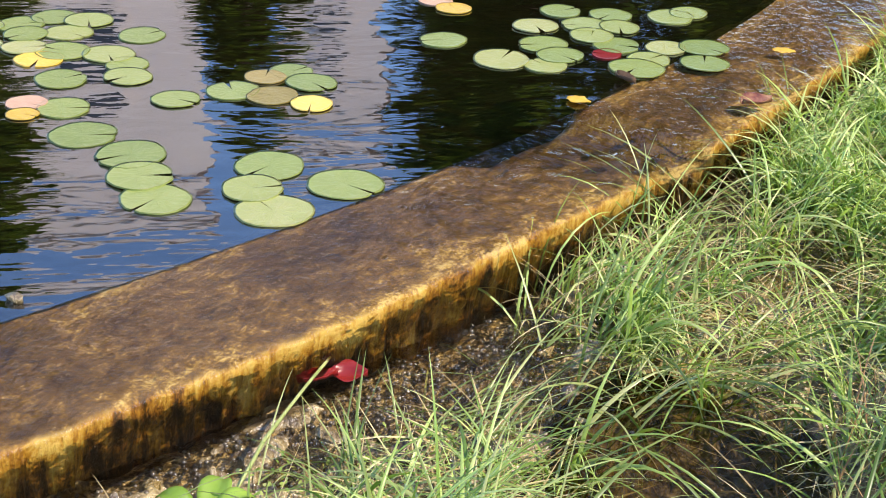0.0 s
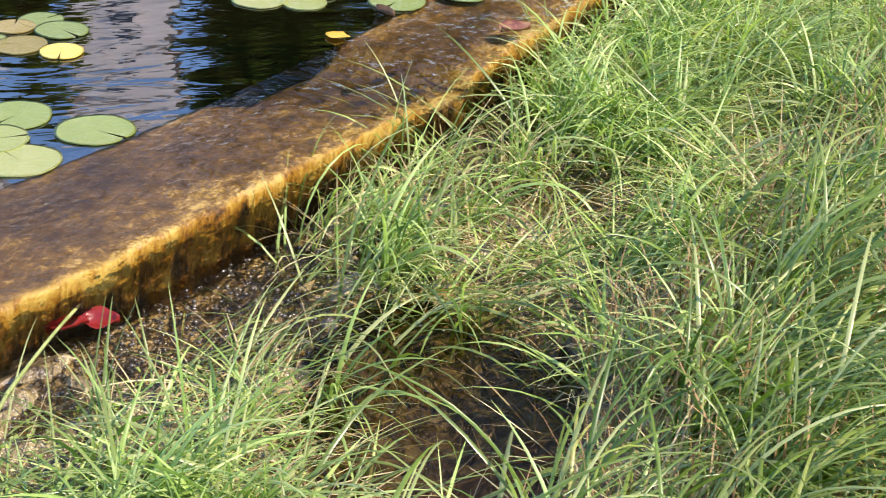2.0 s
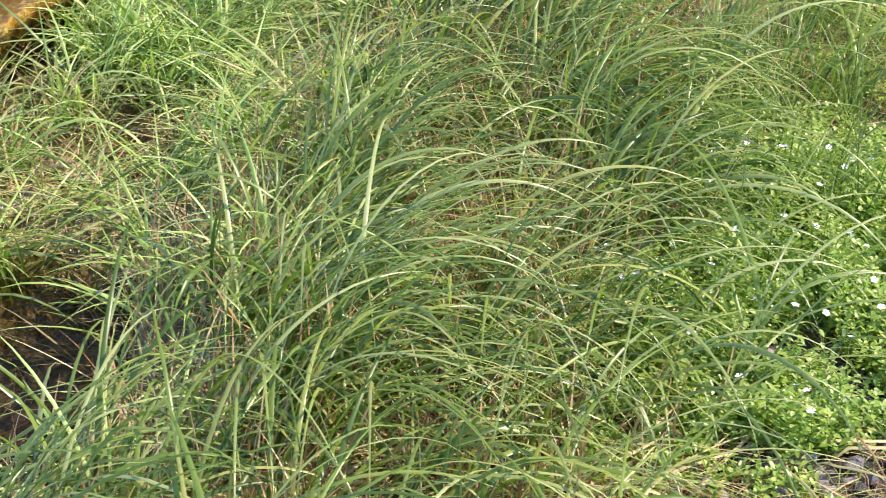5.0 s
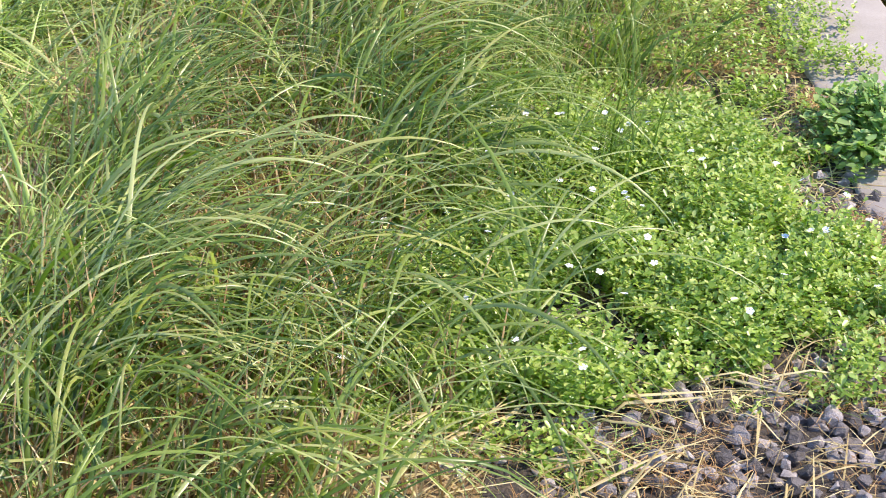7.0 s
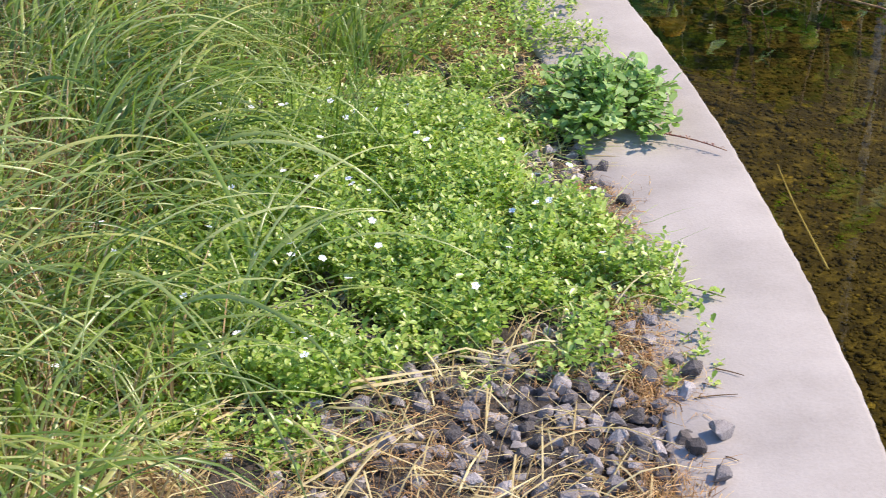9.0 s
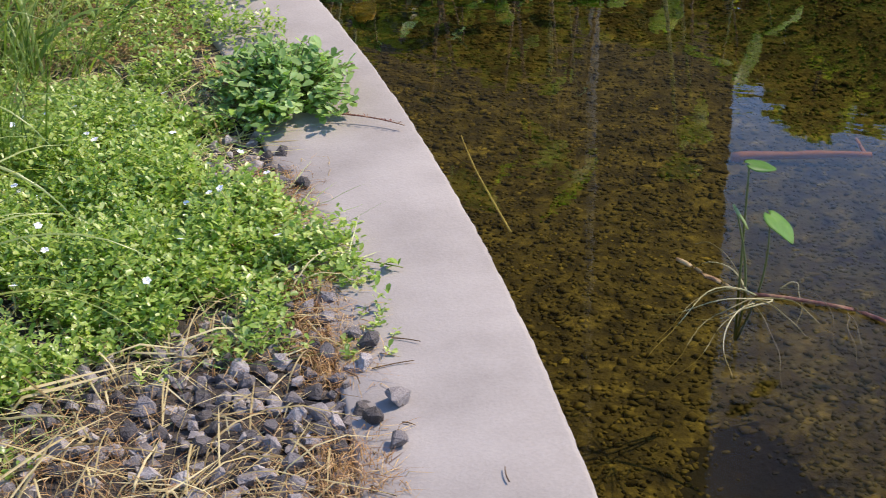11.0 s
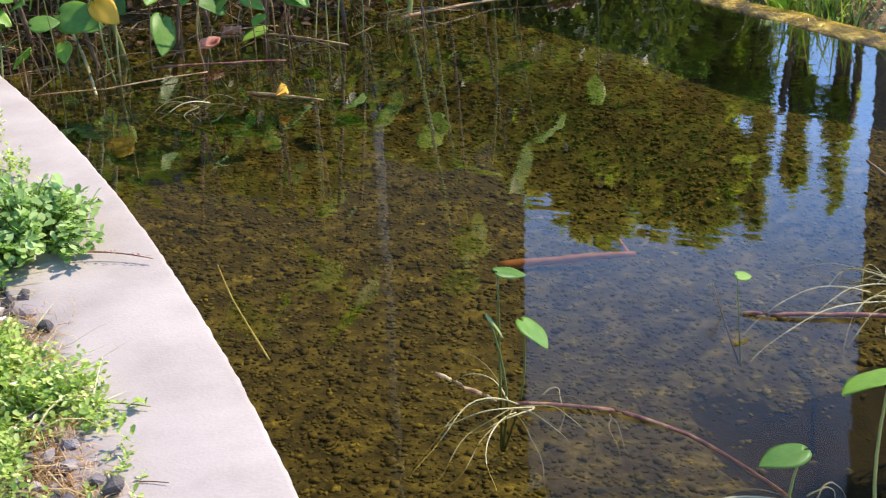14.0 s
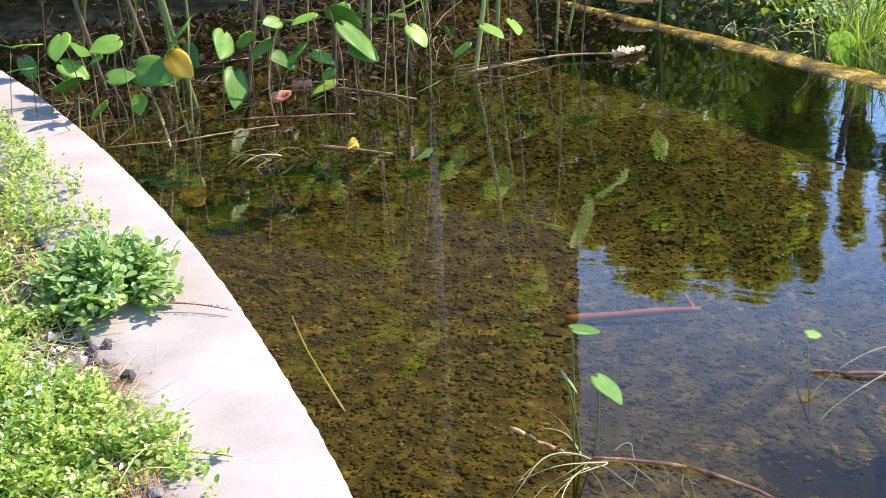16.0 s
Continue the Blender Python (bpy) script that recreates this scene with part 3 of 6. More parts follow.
v, f = grid(ys, range(22), wall_profile, True)
wall_me = mesh_of("overflow_wall", v, f, (M_WALL,), True)
across = [min(max((k - 2) / 13, 0.0), 1.0) for k in range(22)]
wall_me.attributes.new("rim", "FLOAT", "POINT").data.foreach_set("value", np.tile([math.exp(-(t / 0.14) ** 2) + math.exp(-((1 - t) / 0.20) ** 2) for t in across], len(ys)).astype(np.float32) * np.repeat([0.62 + 0.38 * ease(2.3, 3.1, y) for y in ys], len(across)).astype(np.float32))
thing("overflow_wall", "low concrete pond wall coated in brown and golden algae", "wall", kind="structure", me=wall_me)


# ---- far wall of the lower pond ----
ys = np.linspace(-2, 6.1, 163)


def weir_profile(y, k):
    c = weir_line(y) + 0.010 * rough_noise(3.0, y, 5.0)
    w = 0.045 + 0.075 * ease(6.0, 4.6, y)
    pts = [(c, -0.9), (c, -0.085), (c + 0.010, -0.074), (c + 0.5 * w, -0.070), (c + w, -0.072), (c + w + 0.02, -0.10), (c + w + 0.03, -0.4)]
    return (pts[k][0], y, pts[k][1] + 0.006 * rough_noise(pts[k][0], y, 12.0))


v, f = grid(ys, range(7), weir_profile, True)
thing("weir_wall", "narrow wet concrete weir with golden algae", "wall", kind="structure", me=mesh_of("weir_wall", v, f, (M_WEIR, M_BED), True, [1 if i % 6 in (0, 5) else 0 for i in range(len(f))]))

# ---- water ----
v, f = grid(np.linspace(-2, 10, 40), (-8.3, -6.0, -4.5, -3.5, 0), lambda y, x: (x if x else wall_back(y) + 0.05, y, WATER_L), True)
thing("upper_pond_water", "dark rippled pond water mirroring sky and trees", "water", kind="structure", me=mesh_of("upper_pond_water", v, f, (M_WATER_LEFT,), True))


def film_point(y, k):
    a, b = wall_back(y) + 0.05, wall_front(y)
    if k <= 20:
        t = k / 20
        x = a + (b + 0.012 - a) * t
        swell = 0.030 * math.exp(-((y - 3.90) / 0.17) ** 2) + 0.008 * math.exp(-((y - 4.75) / 0.12) ** 2) + 0.0045
        z = -0.012 * t * t + swell * t * (rough_noise(x, y, 16.0) + 0.8 * rough_noise(x, y, 40.0)) * ease(0.0, 0.15, t)
        return (x, y, z + WATER_L)
    d = (0.004, 0.012, 0.03, 0.07, 0.12, 0.17)[k - 21]
    return (b + 0.012 + 0.010 * min(d / 0.02, 1.0) ** 0.5 + (0.008 * rough_noise(1.0, y, 24.0) + 0.004 * rough_noise(d * 9, y, 60.0)) * min(d / 0.02, 1.0) - 0.05 * d, y, -0.012 - d)


v, f = grid(np.linspace(-2, 9, 551), range(27), film_point, True)
deeper = [1 if i % 26 < 19 and 3.57 + 0.30 * (i % 26) / 20 < -2 + 11 * (i // 26) / 550 + 0.12 * rough_noise(i % 26 * 0.1, i // 26 * 0.02, 6.0) < 4.16 else 0 for i in range(len(f))]
thing("overflowing_water", "thin clear water running over the algae wall", "water", kind="structure", me=mesh_of("overflowing_water", v, f, (M_WATER_FILM, M_WATER_FLOW), True, deeper))
v, f = grid(np.linspace(-2.5, 6.6, 40), (0, 1), lambda y, k: (kerb_out(y) - 0.05 if k == 0 else weir_line(y) + 0.06, y, WATER_R), True)
thing("lower_pond_water", "clear brown pond water with sky mirrored in it", "water", kind="structure", me=mesh_of("lower_pond_water", v, f, (M_WATER_RIGHT,), True))
v, f = grid(np.linspace(0.5, 7, 27), range(5), lambda y, k: (wall_front(y) - 0.05 + 0.14 * k, y, -0.180), True)
thing("gully_water", "shallow trickling water in a muddy gully", "water", kind="structure", me=mesh_of("gully_water", v, f, (M_WATER_GULLY,), True))



def mud_point(x, y):
    """Trodden wet mud: lumps and furrows a few centimetres deep over the bottom of the gully."""
    edge = ease(0.0, 0.10, min(gully(x, y) + 0.02, 0.95 - gully(x, y), y - 1.75, 3.75 - y))
    lumps = 0.050 * abs(rough_noise(x + 5.0, y, 9.0)) + 0.026 * rough_noise(x, y, 22.0) + 0.016 * rough_noise(x, y, 48.0)
    return (x, y, ground_z(x, y) - 0.012 * (1 - edge) + edge * (0.004 + lumps))


v, f = grid(np.linspace(-2.55, -1.2, 180), np.linspace(1.72, 3.78, 275), mud_point)
thing("wet_mud", "glistening lumpy brown mud along the foot of the wall", "mud", kind="structure", me=mesh_of("wet_mud", v, f, (M_MUD,), True))



def wet_grit(n, seed):
    """Small dark wet domes added over the mud, each shaped to catch a glint of sun."""
    rng = np.random.default_rng(seed)
    spots = []
    while len(spots) < n:
        x, y = rng.uniform(-2.5, -1.4), rng.uniform(1.9, 3.75)
        near = math.exp(-((x + 2.18) / 0.16) ** 2 - ((y - 2.95) / 0.30) ** 2) + 0.9 * math.exp(-(gully(x, y) / 0.16) ** 2) + 0.15
        if 0.0 < gully(x, y) < 0.75 and rough_noise(x, y, 14.0) + 0.25 > rng.uniform(-0.3, 0.6) and rng.random() < near:
            spots.append((x, y, max(mud_point(x, y)[2], -0.181)))
    ring = [(math.cos(a) * math.cos(h), math.sin(a) * math.cos(h), math.sin(h)) for h in (-0.2, 0.35, 0.85, 1.25) for a in np.linspace(0, 2 * math.pi, 8, endpoint=False)] + [(0, 0, 1)]
    quads = [(8 * k + i, 8 * k + (i + 1) % 8, 8 * k + 8 + (i + 1) % 8, 8 * k + 8 + i) for k in range(3) for i in range(8)] + [(24 + i, 24 + (i + 1) % 8, 32) for i in range(8)]
    verts, faces = [], []
    for x, y, z in spots:
        r, flat, b = rng.uniform(0.0025, 0.007), rng.uniform(0.7, 1.0), len(verts)
        verts += [(x + r * p, y + r * q, z + r * flat * s) for p, q, s in ring]
        faces += [tuple(b + i for i in q) for q in quads]
    return verts, faces


v, f = wet_grit(480, 173)
thing("wet_grit", "small wet domes added for sun glints in the running gully", "grit", kind="stuff", me=mesh_of("wet_grit", v, f, (M_GLINT_DOME,), True))
v, f = grid(np.linspace(0, 1, 9), np.linspace(0, 2 * math.pi, 25), lambda r, a: (-1.42 + r * (0.62 * 0.55 * math.cos(a) + 0.36 * 0.83 * math.sin(a)), 2.68 + r * (-0.62 * 0.83 * math.cos(a) + 0.36 * 0.55 * math.sin(a)), -0.178))
thing("puddle_water", "brown puddle standing between the grass tufts", "water", kind="structure", me=mesh_of("puddle_water", v, f, (M_WATER_PUDDLE,), True))

# ---- grasses ----
def blades(name, bases, length, width, lean, lean_spread, stiff, mat_of, seed, label, segs=6, start=0.18, sort="stuff", tuft=1):
    """Many arching blades in one mesh. lean: the heading, in degrees from +y towards +x, to which they bow; the blades of a tuft bow much the same way."""
    rng = np.random.default_rng(seed)
    n = len(bases)
    base = np.asarray(bases, float)
    L = rng.uniform(length[0], length[1], n)
    W = rng.uniform(width[0], width[1], n)
    head = np.radians(np.repeat(rng.normal(lean, lean_spread, -(-n // tuft)), tuft)[:n] + rng.normal(0, 34 if tuft > 1 else 0, n))
    a0 = np.abs(rng.normal(start, 0.18, n))
    a1 = rng.uniform(stiff[0], stiff[1], n)
    out = np.zeros((n, segs + 1, 3))
    out[:, 0] = base
    for k in range(1, segs + 1):
        th = a0 + a1 * ((k - 0.5) / segs) ** 1.3
        step = L / segs
        out[:, k, 0] = out[:, k - 1, 0] + step * np.sin(th) * np.sin(head)
        out[:, k, 1] = out[:, k - 1, 1] + step * np.sin(th) * np.cos(head)
        out[:, k, 2] = out[:, k - 1, 2] + step * np.cos(th)
    floor_z = base[:, 2] + 0.008
    out[:, 1:, 2] = np.maximum(out[:, 1:, 2], floor_z[:, None] + rng.uniform(0, 0.02, (n, 1)))
    twist = head + np.pi / 2 + rng.normal(0, 0.5, n)
    side = np.stack([np.sin(twist), np.cos(twist), rng.normal(0, 0.35, n)], -1)
    prof = np.interp(np.linspace(0, 1, segs + 1), [0, 0.17, 0.33, 0.5, 0.67, 0.83, 1.0], [0.75, 1.0, 1.0, 0.92, 0.75, 0.48, 0.04])
    half = (W[:, None] * prof[None] / 2)[..., None] * side[:, None]
    along = np.gradient(out, axis=1)
    keel = np.cross(along, half)
    keel *= 0.45 * np.linalg.norm(half, axis=-1, keepdims=True) / np.maximum(np.linalg.norm(keel, axis=-1, keepdims=True), 1e-9)
    verts = np.stack([out - half, out - keel, out + half], 2).reshape(-1, 3)
    i = (np.arange(n)[:, None] * (segs + 1) + np.arange(segs)[None]).reshape(-1) * 3
    faces = np.concatenate([np.stack([i, i + 1, i + 4, i + 3], -1), np.stack([i + 1, i + 2, i + 5, i + 4], -1)])
    me = bpy.data.meshes.new(name)
    me.vertices.add(len(verts))
    me.vertices.foreach_set("co", verts.astype(np.float32).ravel())
    me.loops.add(faces.size)
    me.loops.foreach_set("vertex_index", faces.astype(np.int32).ravel())
    me.polygons.add(len(faces))
    me.polygons.foreach_set("loop_start", np.arange(0, faces.size, 4, dtype=np.int32))
    me.polygons.foreach_set("use_smooth", np.ones(len(faces), dtype=bool))
    me.update(calc_edges=True)
    me.materials.append(mat_of)
    if sort == "thing":
        return thing(name, label, "grass tuft", None, name.replace("_", " ") + "s", "", me)
    return thing(name, label, "grass", kind="stuff", me=me)


def scatter(n, x0, x1, y0, y1, keep, seed, clump=0.0, per=1):
    """n bases inside a stretch of the plan, in tufts of per blades."""
    rnd = random.Random(seed)
    out, tries = [], 0
    while len(out) < n and tries < n * 40:
        tries += 1
        x, y = rnd.uniform(x0, x1), rnd.uniform(y0, y1)
        if keep(x, y) < rnd.random():
            continue
        for _ in range(per):
            px, py = x + rnd.gauss(0, clump), y + rnd.gauss(0, clump)
            out.append((px, py, ground_z(px, py)))
    return out


def cover_edge(x, y):
    """How far inside the low green mat a place lies."""
    c = 1.0 - math.hypot((x - 0.12) / 0.62, (y - 3.12) / 0.82) + 0.22 * rough_noise(x, y, 5.0) + 0.16 * rough_noise(x, y, 12.0)
    c -= 0.9 * math.exp(-((x - 0.55) / 0.09) ** 2 - ((y - 3.37) / 0.10) ** 2) + 0.7 * math.exp(-((x - 0.60) / 0.06) ** 2 - ((y - 2.74) / 0.09) ** 2)
    low = 2.47 + 0.24 * ease(0.05, 0.28, x) + 0.05 * rough_noise(x, 1.0, 9.0)
    return min(c, (kerb_in(y) + 0.02 - 0.11 * ease(3.0, 3.25, y) - x) * 6 + 0.1, (y - low) * 3 + 0.1)


def tall_keep(x, y):
    g = gully(x, y)
    if x > kerb_in(y) - (0.10 if y < 3.3 else 0.24) or g < 0.85:
        return 0.0
    d = ease(0.85 + 0.3 * ease(3.5, 3.0, y), 1.25 + 0.2 * ease(3.5, 3.0, y), g) * (1.0 if y > 4.0 else 1 - 0.97 * ease(-0.50, 0.02, x))
    if y < 4.0 and cover_edge(x, y) > 0.1:
        d *= 0.45
    d *= 1 - 0.72 * ease(3.75, 4.0, y) * ease(-0.75, -0.35, x)
    if y < 3.7 and x > 0.0:
        return 0.0
    d *= 1 - 0.6 * ease(2.50, 2.15, y) * ease(-1.0, -0.75, x)
    return d * pools(x, y) * (0.16 + 0.84 * ease(-0.15, 0.22, rough_noise(x, y, 3.4)))


def gully_keep(x, y):
    g = gully(x, y)
    if g < 0.05:
        return 0.0
    tuft = 0.05 + 0.95 * ease(-0.12, 0.16, rough_noise(x, y, 3.3))
    bare = (0.44 + 0.12 * rough_noise(x, y, 5.0)) * ease(3.15, 2.80, y)
    band = ease(0.02 + bare, 0.16 + bare, g) * (1 - ease(1.1, 1.6, g))
    pool = pools(x, y)
    pool *= 1 - 0.93 * math.exp(-(channel(x, y) / 0.13) ** 2) * ease(4.4, 3.9, y)
    return band * tuft * pool


def dead_keep(x, y):
    """Dead stems stand all through the tall grass, also between its tufts."""
    g = gully(x, y)
    return ease(0.8, 1.2, g) * (1 - 0.95 * ease(-0.45, 0.0, x) * (1.0 if y < 4.0 else 0.5)) * pools(x, y)


blades("tall_grass", scatter(1800, -1.6, 0.6, 1.7, 6.6, tall_keep, 11, 0.026, 8), (0.26, 0.62), (0.0045, 0.0115), 82, 44, (1.3, 2.7), M_GRASS, 1,
       "long arching green grass growing beside the gully", 12, 0.24, tuft=8)
blades("tall_pale_grass", scatter(1000, -1.5, 0.0, 1.8, 6.0, tall_keep, 12, 0.03, 4), (0.38, 0.74), (0.004, 0.0085), 88, 32, (1.9, 2.9), M_GRASS_PALE, 2,
       "long grey-green glossy grass blades bowed over", 15, 0.25, tuft=4)
blades("dead_grass", scatter(5600, -1.5, -0.15, 1.8, 6.0, dead_keep, 17, 0.04, 5), (0.08, 0.30), (0.002, 0.0055), 80, 90, (0.2, 0.9), M_DEAD, 7,
       "upright dead tan stems at the foot of the grass", 4, 0.2)
blades("gully_grass", scatter(3500, -2.4, -0.9, 1.6, 6.6, gully_keep, 13, 0.024, 12), (0.16, 0.42), (0.005, 0.0105), 100, 75, (0.7, 2.5), M_GRASS_FRESH, 3,
       "tufts of fresh green grass standing in wet mud", 8, 0.3, tuft=12)
blades("gully_pale_grass", scatter(1900, -2.4, -0.9, 1.6, 5.6, gully_keep, 14, 0.05, 4), (0.24, 0.52), (0.004, 0.0105), 110, 70, (0.5, 1.6), M_GRASS_PALE, 4,
       "pale bent grass blades lying over wet mud", 7, 0.75, tuft=4)


def rim_keep(x, y):
    """Grass that crowds against the far stretch of the overflow wall."""
    g = gully(x, y)
    return ease(0.02, 0.06, g) * ease(0.50, 0.25, g) * ease(3.15, 3.45, y) * ease(-0.3, 0.1, rough_noise(x, y, 4.5))


blades("rim_grass", scatter(1500, -2.3, -1.5, 3.1, 6.4, rim_keep, 161, 0.03, 8), (0.18, 0.44), (0.0035, 0.008), 120, 90, (0.7, 2.6), M_GRASS_FRESH, 162,
       "bright grass crowding against the algae wall", 8, 0.3, tuft=8)
blades("rim_straw", scatter(900, -2.3, -1.3, 3.0, 6.2, rim_keep, 163, 0.05, 4), (0.12, 0.36), (0.002, 0.005), 100, 110, (0.3, 1.2), M_STRAW, 164,
       "pale dead stalks among the grass by the wall", 6, 0.7)


def under_keep(x, y):
    return max(tall_keep(x, y), 0.7 * gully_keep(x, y))


def strewn_keep(x, y):
    return ease(0.10, 0.22, gully(x, y)) * ease(0.70, 0.45, gully(x, y))


blades("strewn_grass", scatter(150, -2.3, -1.6, 2.2, 3.2, strewn_keep, 175, 0.03, 3), (0.16, 0.36), (0.004, 0.0075), 60, 60, (0.3, 0.9), M_GRASS_PALE, 176,
       "pale grass blades bent down over running water", 8, 0.85, tuft=3)


def lodged_keep(x, y):
    g = gully(x, y)
    return ease(0.40, 0.60, g) * (1 - ease(-1.0, -0.7, x)) * pools(x, y) * (0.25 + 0.75 * ease(-0.2, 0.2, rough_noise(x + 7.0, y, 3.7)))


blades("lodged_grass", scatter(2400, -2.2, -0.2, 1.7, 6.0, lodged_keep, 171, 0.035, 7), (0.12, 0.34), (0.0035, 0.0085), 110, 130, (0.3, 1.3), M_GRASS_FRESH, 172,
       "low bent green grass lying between the tufts", 6, 0.8, tuft=3)
blades("fine_grass", scatter(1200, -2.3, 0.5, 1.7, 6.2, under_keep, 25, 0.04, 6), (0.08, 0.30), (0.0014, 0.0032), 80, 110, (0.5, 2.4), M_GRASS, 26,
       "fine thin green grass under the taller blades", 5, 0.4, tuft=6)


def straw_keep(x, y):
    if x > kerb_in(y) - 0.10 or gully(x, y) < 0.15:
        return 0.0
    wet = ease(0.15, 0.7, gully(x, y))
    return wet * (0.03 + 0.97 * pools(x, y)) * (0.4 + 0.6 * ease(-0.2, 0.3, rough_noise(x, y, 3.0))) * (0.5 if cover_edge(x, y) > 0.15 else 1.0)


blades("dry_straw", scatter(14000, -2.2, 0.7, 1.7, 6.4, straw_keep, 15, 0.03, 3), (0.05, 0.22), (0.0012, 0.004), 90, 120, (1.2, 2.4), M_STRAW, 5,
       "dry tan straw and dead stalks on the soil", 4, 1.0)


def gully_straw_keep(x, y):
    g = gully(x, y)
    return (0.04 + 0.96 * pools(x, y)) * ease(0.28, 0.55, g) * (1 - ease(1.2, 1.6, g)) * ease(-0.3, 0.2, rough_noise(x + 3.0, y, 3.1))


blades("gully_straw", scatter(4200, -2.3, -0.8, 1.7, 6.2, gully_straw_keep, 27, 0.05, 3), (0.08, 0.30), (0.0018, 0.0055), 90, 120, (0.1, 0.7), M_STRAW, 28,
       "bent dead yellow stalks lying among wet tufts", 5, 1.15)


def kerb_straw(x, y):
    return math.exp(-((x - kerb_in(y) + 0.045) / 0.042) ** 2) * ease(0.0, 0.3, rough_noise(1.0, y, 4.0) + 0.2)


blades("kerb_straw", scatter(5200, 0.35, 0.75, 1.8, 4.2, kerb_straw, 16, 0.018, 5), (0.018, 0.055), (0.0008, 0.0016), 20, 120, (0.1, 0.4), M_NEEDLE, 6,
       "dry orange-brown needles gathered along the kerb", 4, 1.35)



def gravel_straw(x, y):
    return (1.0 if y < 2.72 else 0.0) * ease(-0.3, 0.3, rough_noise(x, y, 6.0)) * (1.0 if x < kerb_in(y) + 0.02 else 0.0)


blades("gravel_straw", scatter(2400, -0.2, 0.70, 1.9, 2.75, gravel_straw, 18, 0.02, 4), (0.025, 0.08), (0.0008, 0.0016), 60, 130, (0.1, 0.6), M_NEEDLE, 8,
       "fine dry needles lying on the gravel", 4, 1.4)
rnd = random.Random(20)
for k in range(48):
    x, y = rnd.uniform(-0.80, -0.22), rnd.uniform(2.2, 3.9)
    if k % 5 == 0:
        x, y = rnd.uniform(-0.55, -0.15), rnd.uniform(3.8, 4.3)
    spots = [(x + rnd.gauss(0, 0.02), y + rnd.gauss(0, 0.02)) for _ in range(3)]
    blades("grass_tuft", [(a, b, ground_z(a, b)) for a, b in spots], (0.35, 0.66), (0.005, 0.0095), 85, 34, (1.7, 2.7), rnd.choice((M_GRASS, M_GRASS_PALE)), 300 + k,
           "tuft of long arching green grass bowed over the mat", 16, 0.3, "thing")
rnd = random.Random(19)
for k in range(44):
    x, y = rnd.uniform(-0.9, 0.26), rnd.uniform(1.95, 2.62)
    spots = [(x + rnd.gauss(0, 0.03), min(y + rnd.gauss(0, 0.03), 2.66)) for _ in range(3)]
    blades("dry_grass_tuft", [(a, b, ground_z(a, b) + 0.01) for a, b in spots], (0.15, 0.38), (0.003, 0.007), 95, 45, (0.3, 0.9), M_STRAW, 400 + k,
           "tuft of long pale dead grass bent over the gravel", 8, 1.25, "thing")

# ---- low flowering mat ----
def leaf_cloud(name, spots, size, mat, seed, label, category, up=0.6, heading=None, spread=0.35):
    """Many small cupped leaves in one mesh: spots are (x, y, z)."""
    rng = np.random.default_rng(seed)
    n = len(spots)
    c = np.asarray(spots, float)
    az = rng.uniform(0, 2 * np.pi, n) if heading is None else np.asarray(heading, float)
    el = rng.normal(up, spread, n)
    L = rng.uniform(size[0], size[1], n)
    d = np.stack([np.cos(az) * np.cos(el), np.sin(az) * np.cos(el), np.sin(el)], -1)
    s = np.stack([-np.sin(az), np.cos(az), rng.normal(0, 0.3, n)], -1)
    u = np.cross(d, s)
    shape = [(0, 0, 0), (0.40, -0.22, 0.05), (0.80, -0.26, 0.03), (1.0, 0, -0.06), (0.80, 0.26, 0.03), (0.40, 0.22, 0.05), (0.55, 0, -0.02)]
    verts = np.stack([c + L[:, None] * (d * a + s * b + u * e) for a, b, e in shape], 1).reshape(-1, 3)
    i = np.arange(n)[:, None] * 7
    tri = np.array([(0, 1, 6), (1, 2, 6), (2, 3, 6), (3, 4, 6), (4, 5, 6), (5, 0, 6)])
    faces = (i[:, :, None] + tri[None]).reshape(-1, 3)
    me = bpy.data.meshes.new(name)
    me.from_pydata(verts.tolist(), [], faces.tolist())
    me.polygons.foreach_set("use_smooth", np.ones(len(me.polygons), dtype=bool))
    me.materials.append(mat)
    return me if not label else thing(name, label, category, kind="stuff", me=me)


def mat_height(x, y):
    return 0.035 + 0.05 * ease(0.0, 0.45, cover_edge(x, y)) + 0.040 * rough_noise(x, y, 8.0) + 0.032 * rough_noise(x, y, 17.0)


rnd = random.Random(21)
spots, turns = [], []
count = 0
while count < 9200:
    x, y = rnd.uniform(-0.68, 0.72), rnd.uniform(2.2, 4.1)
    if cover_edge(x, y) < rnd.uniform(-0.22, 0.38) or rough_noise(x, y, 6.5) < -0.34:
        continue
    count += 1
    top = mat_height(x, y) * rnd.uniform(0.40, 1.35)
    a, dx, dy = rnd.uniform(0, 6.28), rnd.gauss(0, 0.012), rnd.gauss(0, 0.012)
    for pair in range(4):
        f = 1.0 - 0.22 * pair
        for side in range(2):
            spots.append((x + dx * f, y + dy * f, ground_z(x, y) + top * f))
            turns.append(a + math.pi * side + 1.45 * pair + rnd.gauss(0, 0.2))
leaf_cloud("flowering_mat", spots, (0.009, 0.0185), M_COVER, 22, "dense mat of small bright green succulent leaves", "ground cover", 0.42, turns, 0.28)

def edge_keep(x, y):
    c = cover_edge(x, y)
    return ease(-0.25, 0.0, c) * ease(0.45, 0.15, c) if x < kerb_in(y) + 0.02 else 0.0


blades("mat_stems", scatter(900, -0.4, 0.72, 2.4, 3.9, edge_keep, 165, 0.02, 3), (0.05, 0.15), (0.0012, 0.0024), 80, 70, (0.1, 0.6), M_GRASS_FRESH, 166,
       "thin pale stems creeping out from the green mat", 5, 1.15)


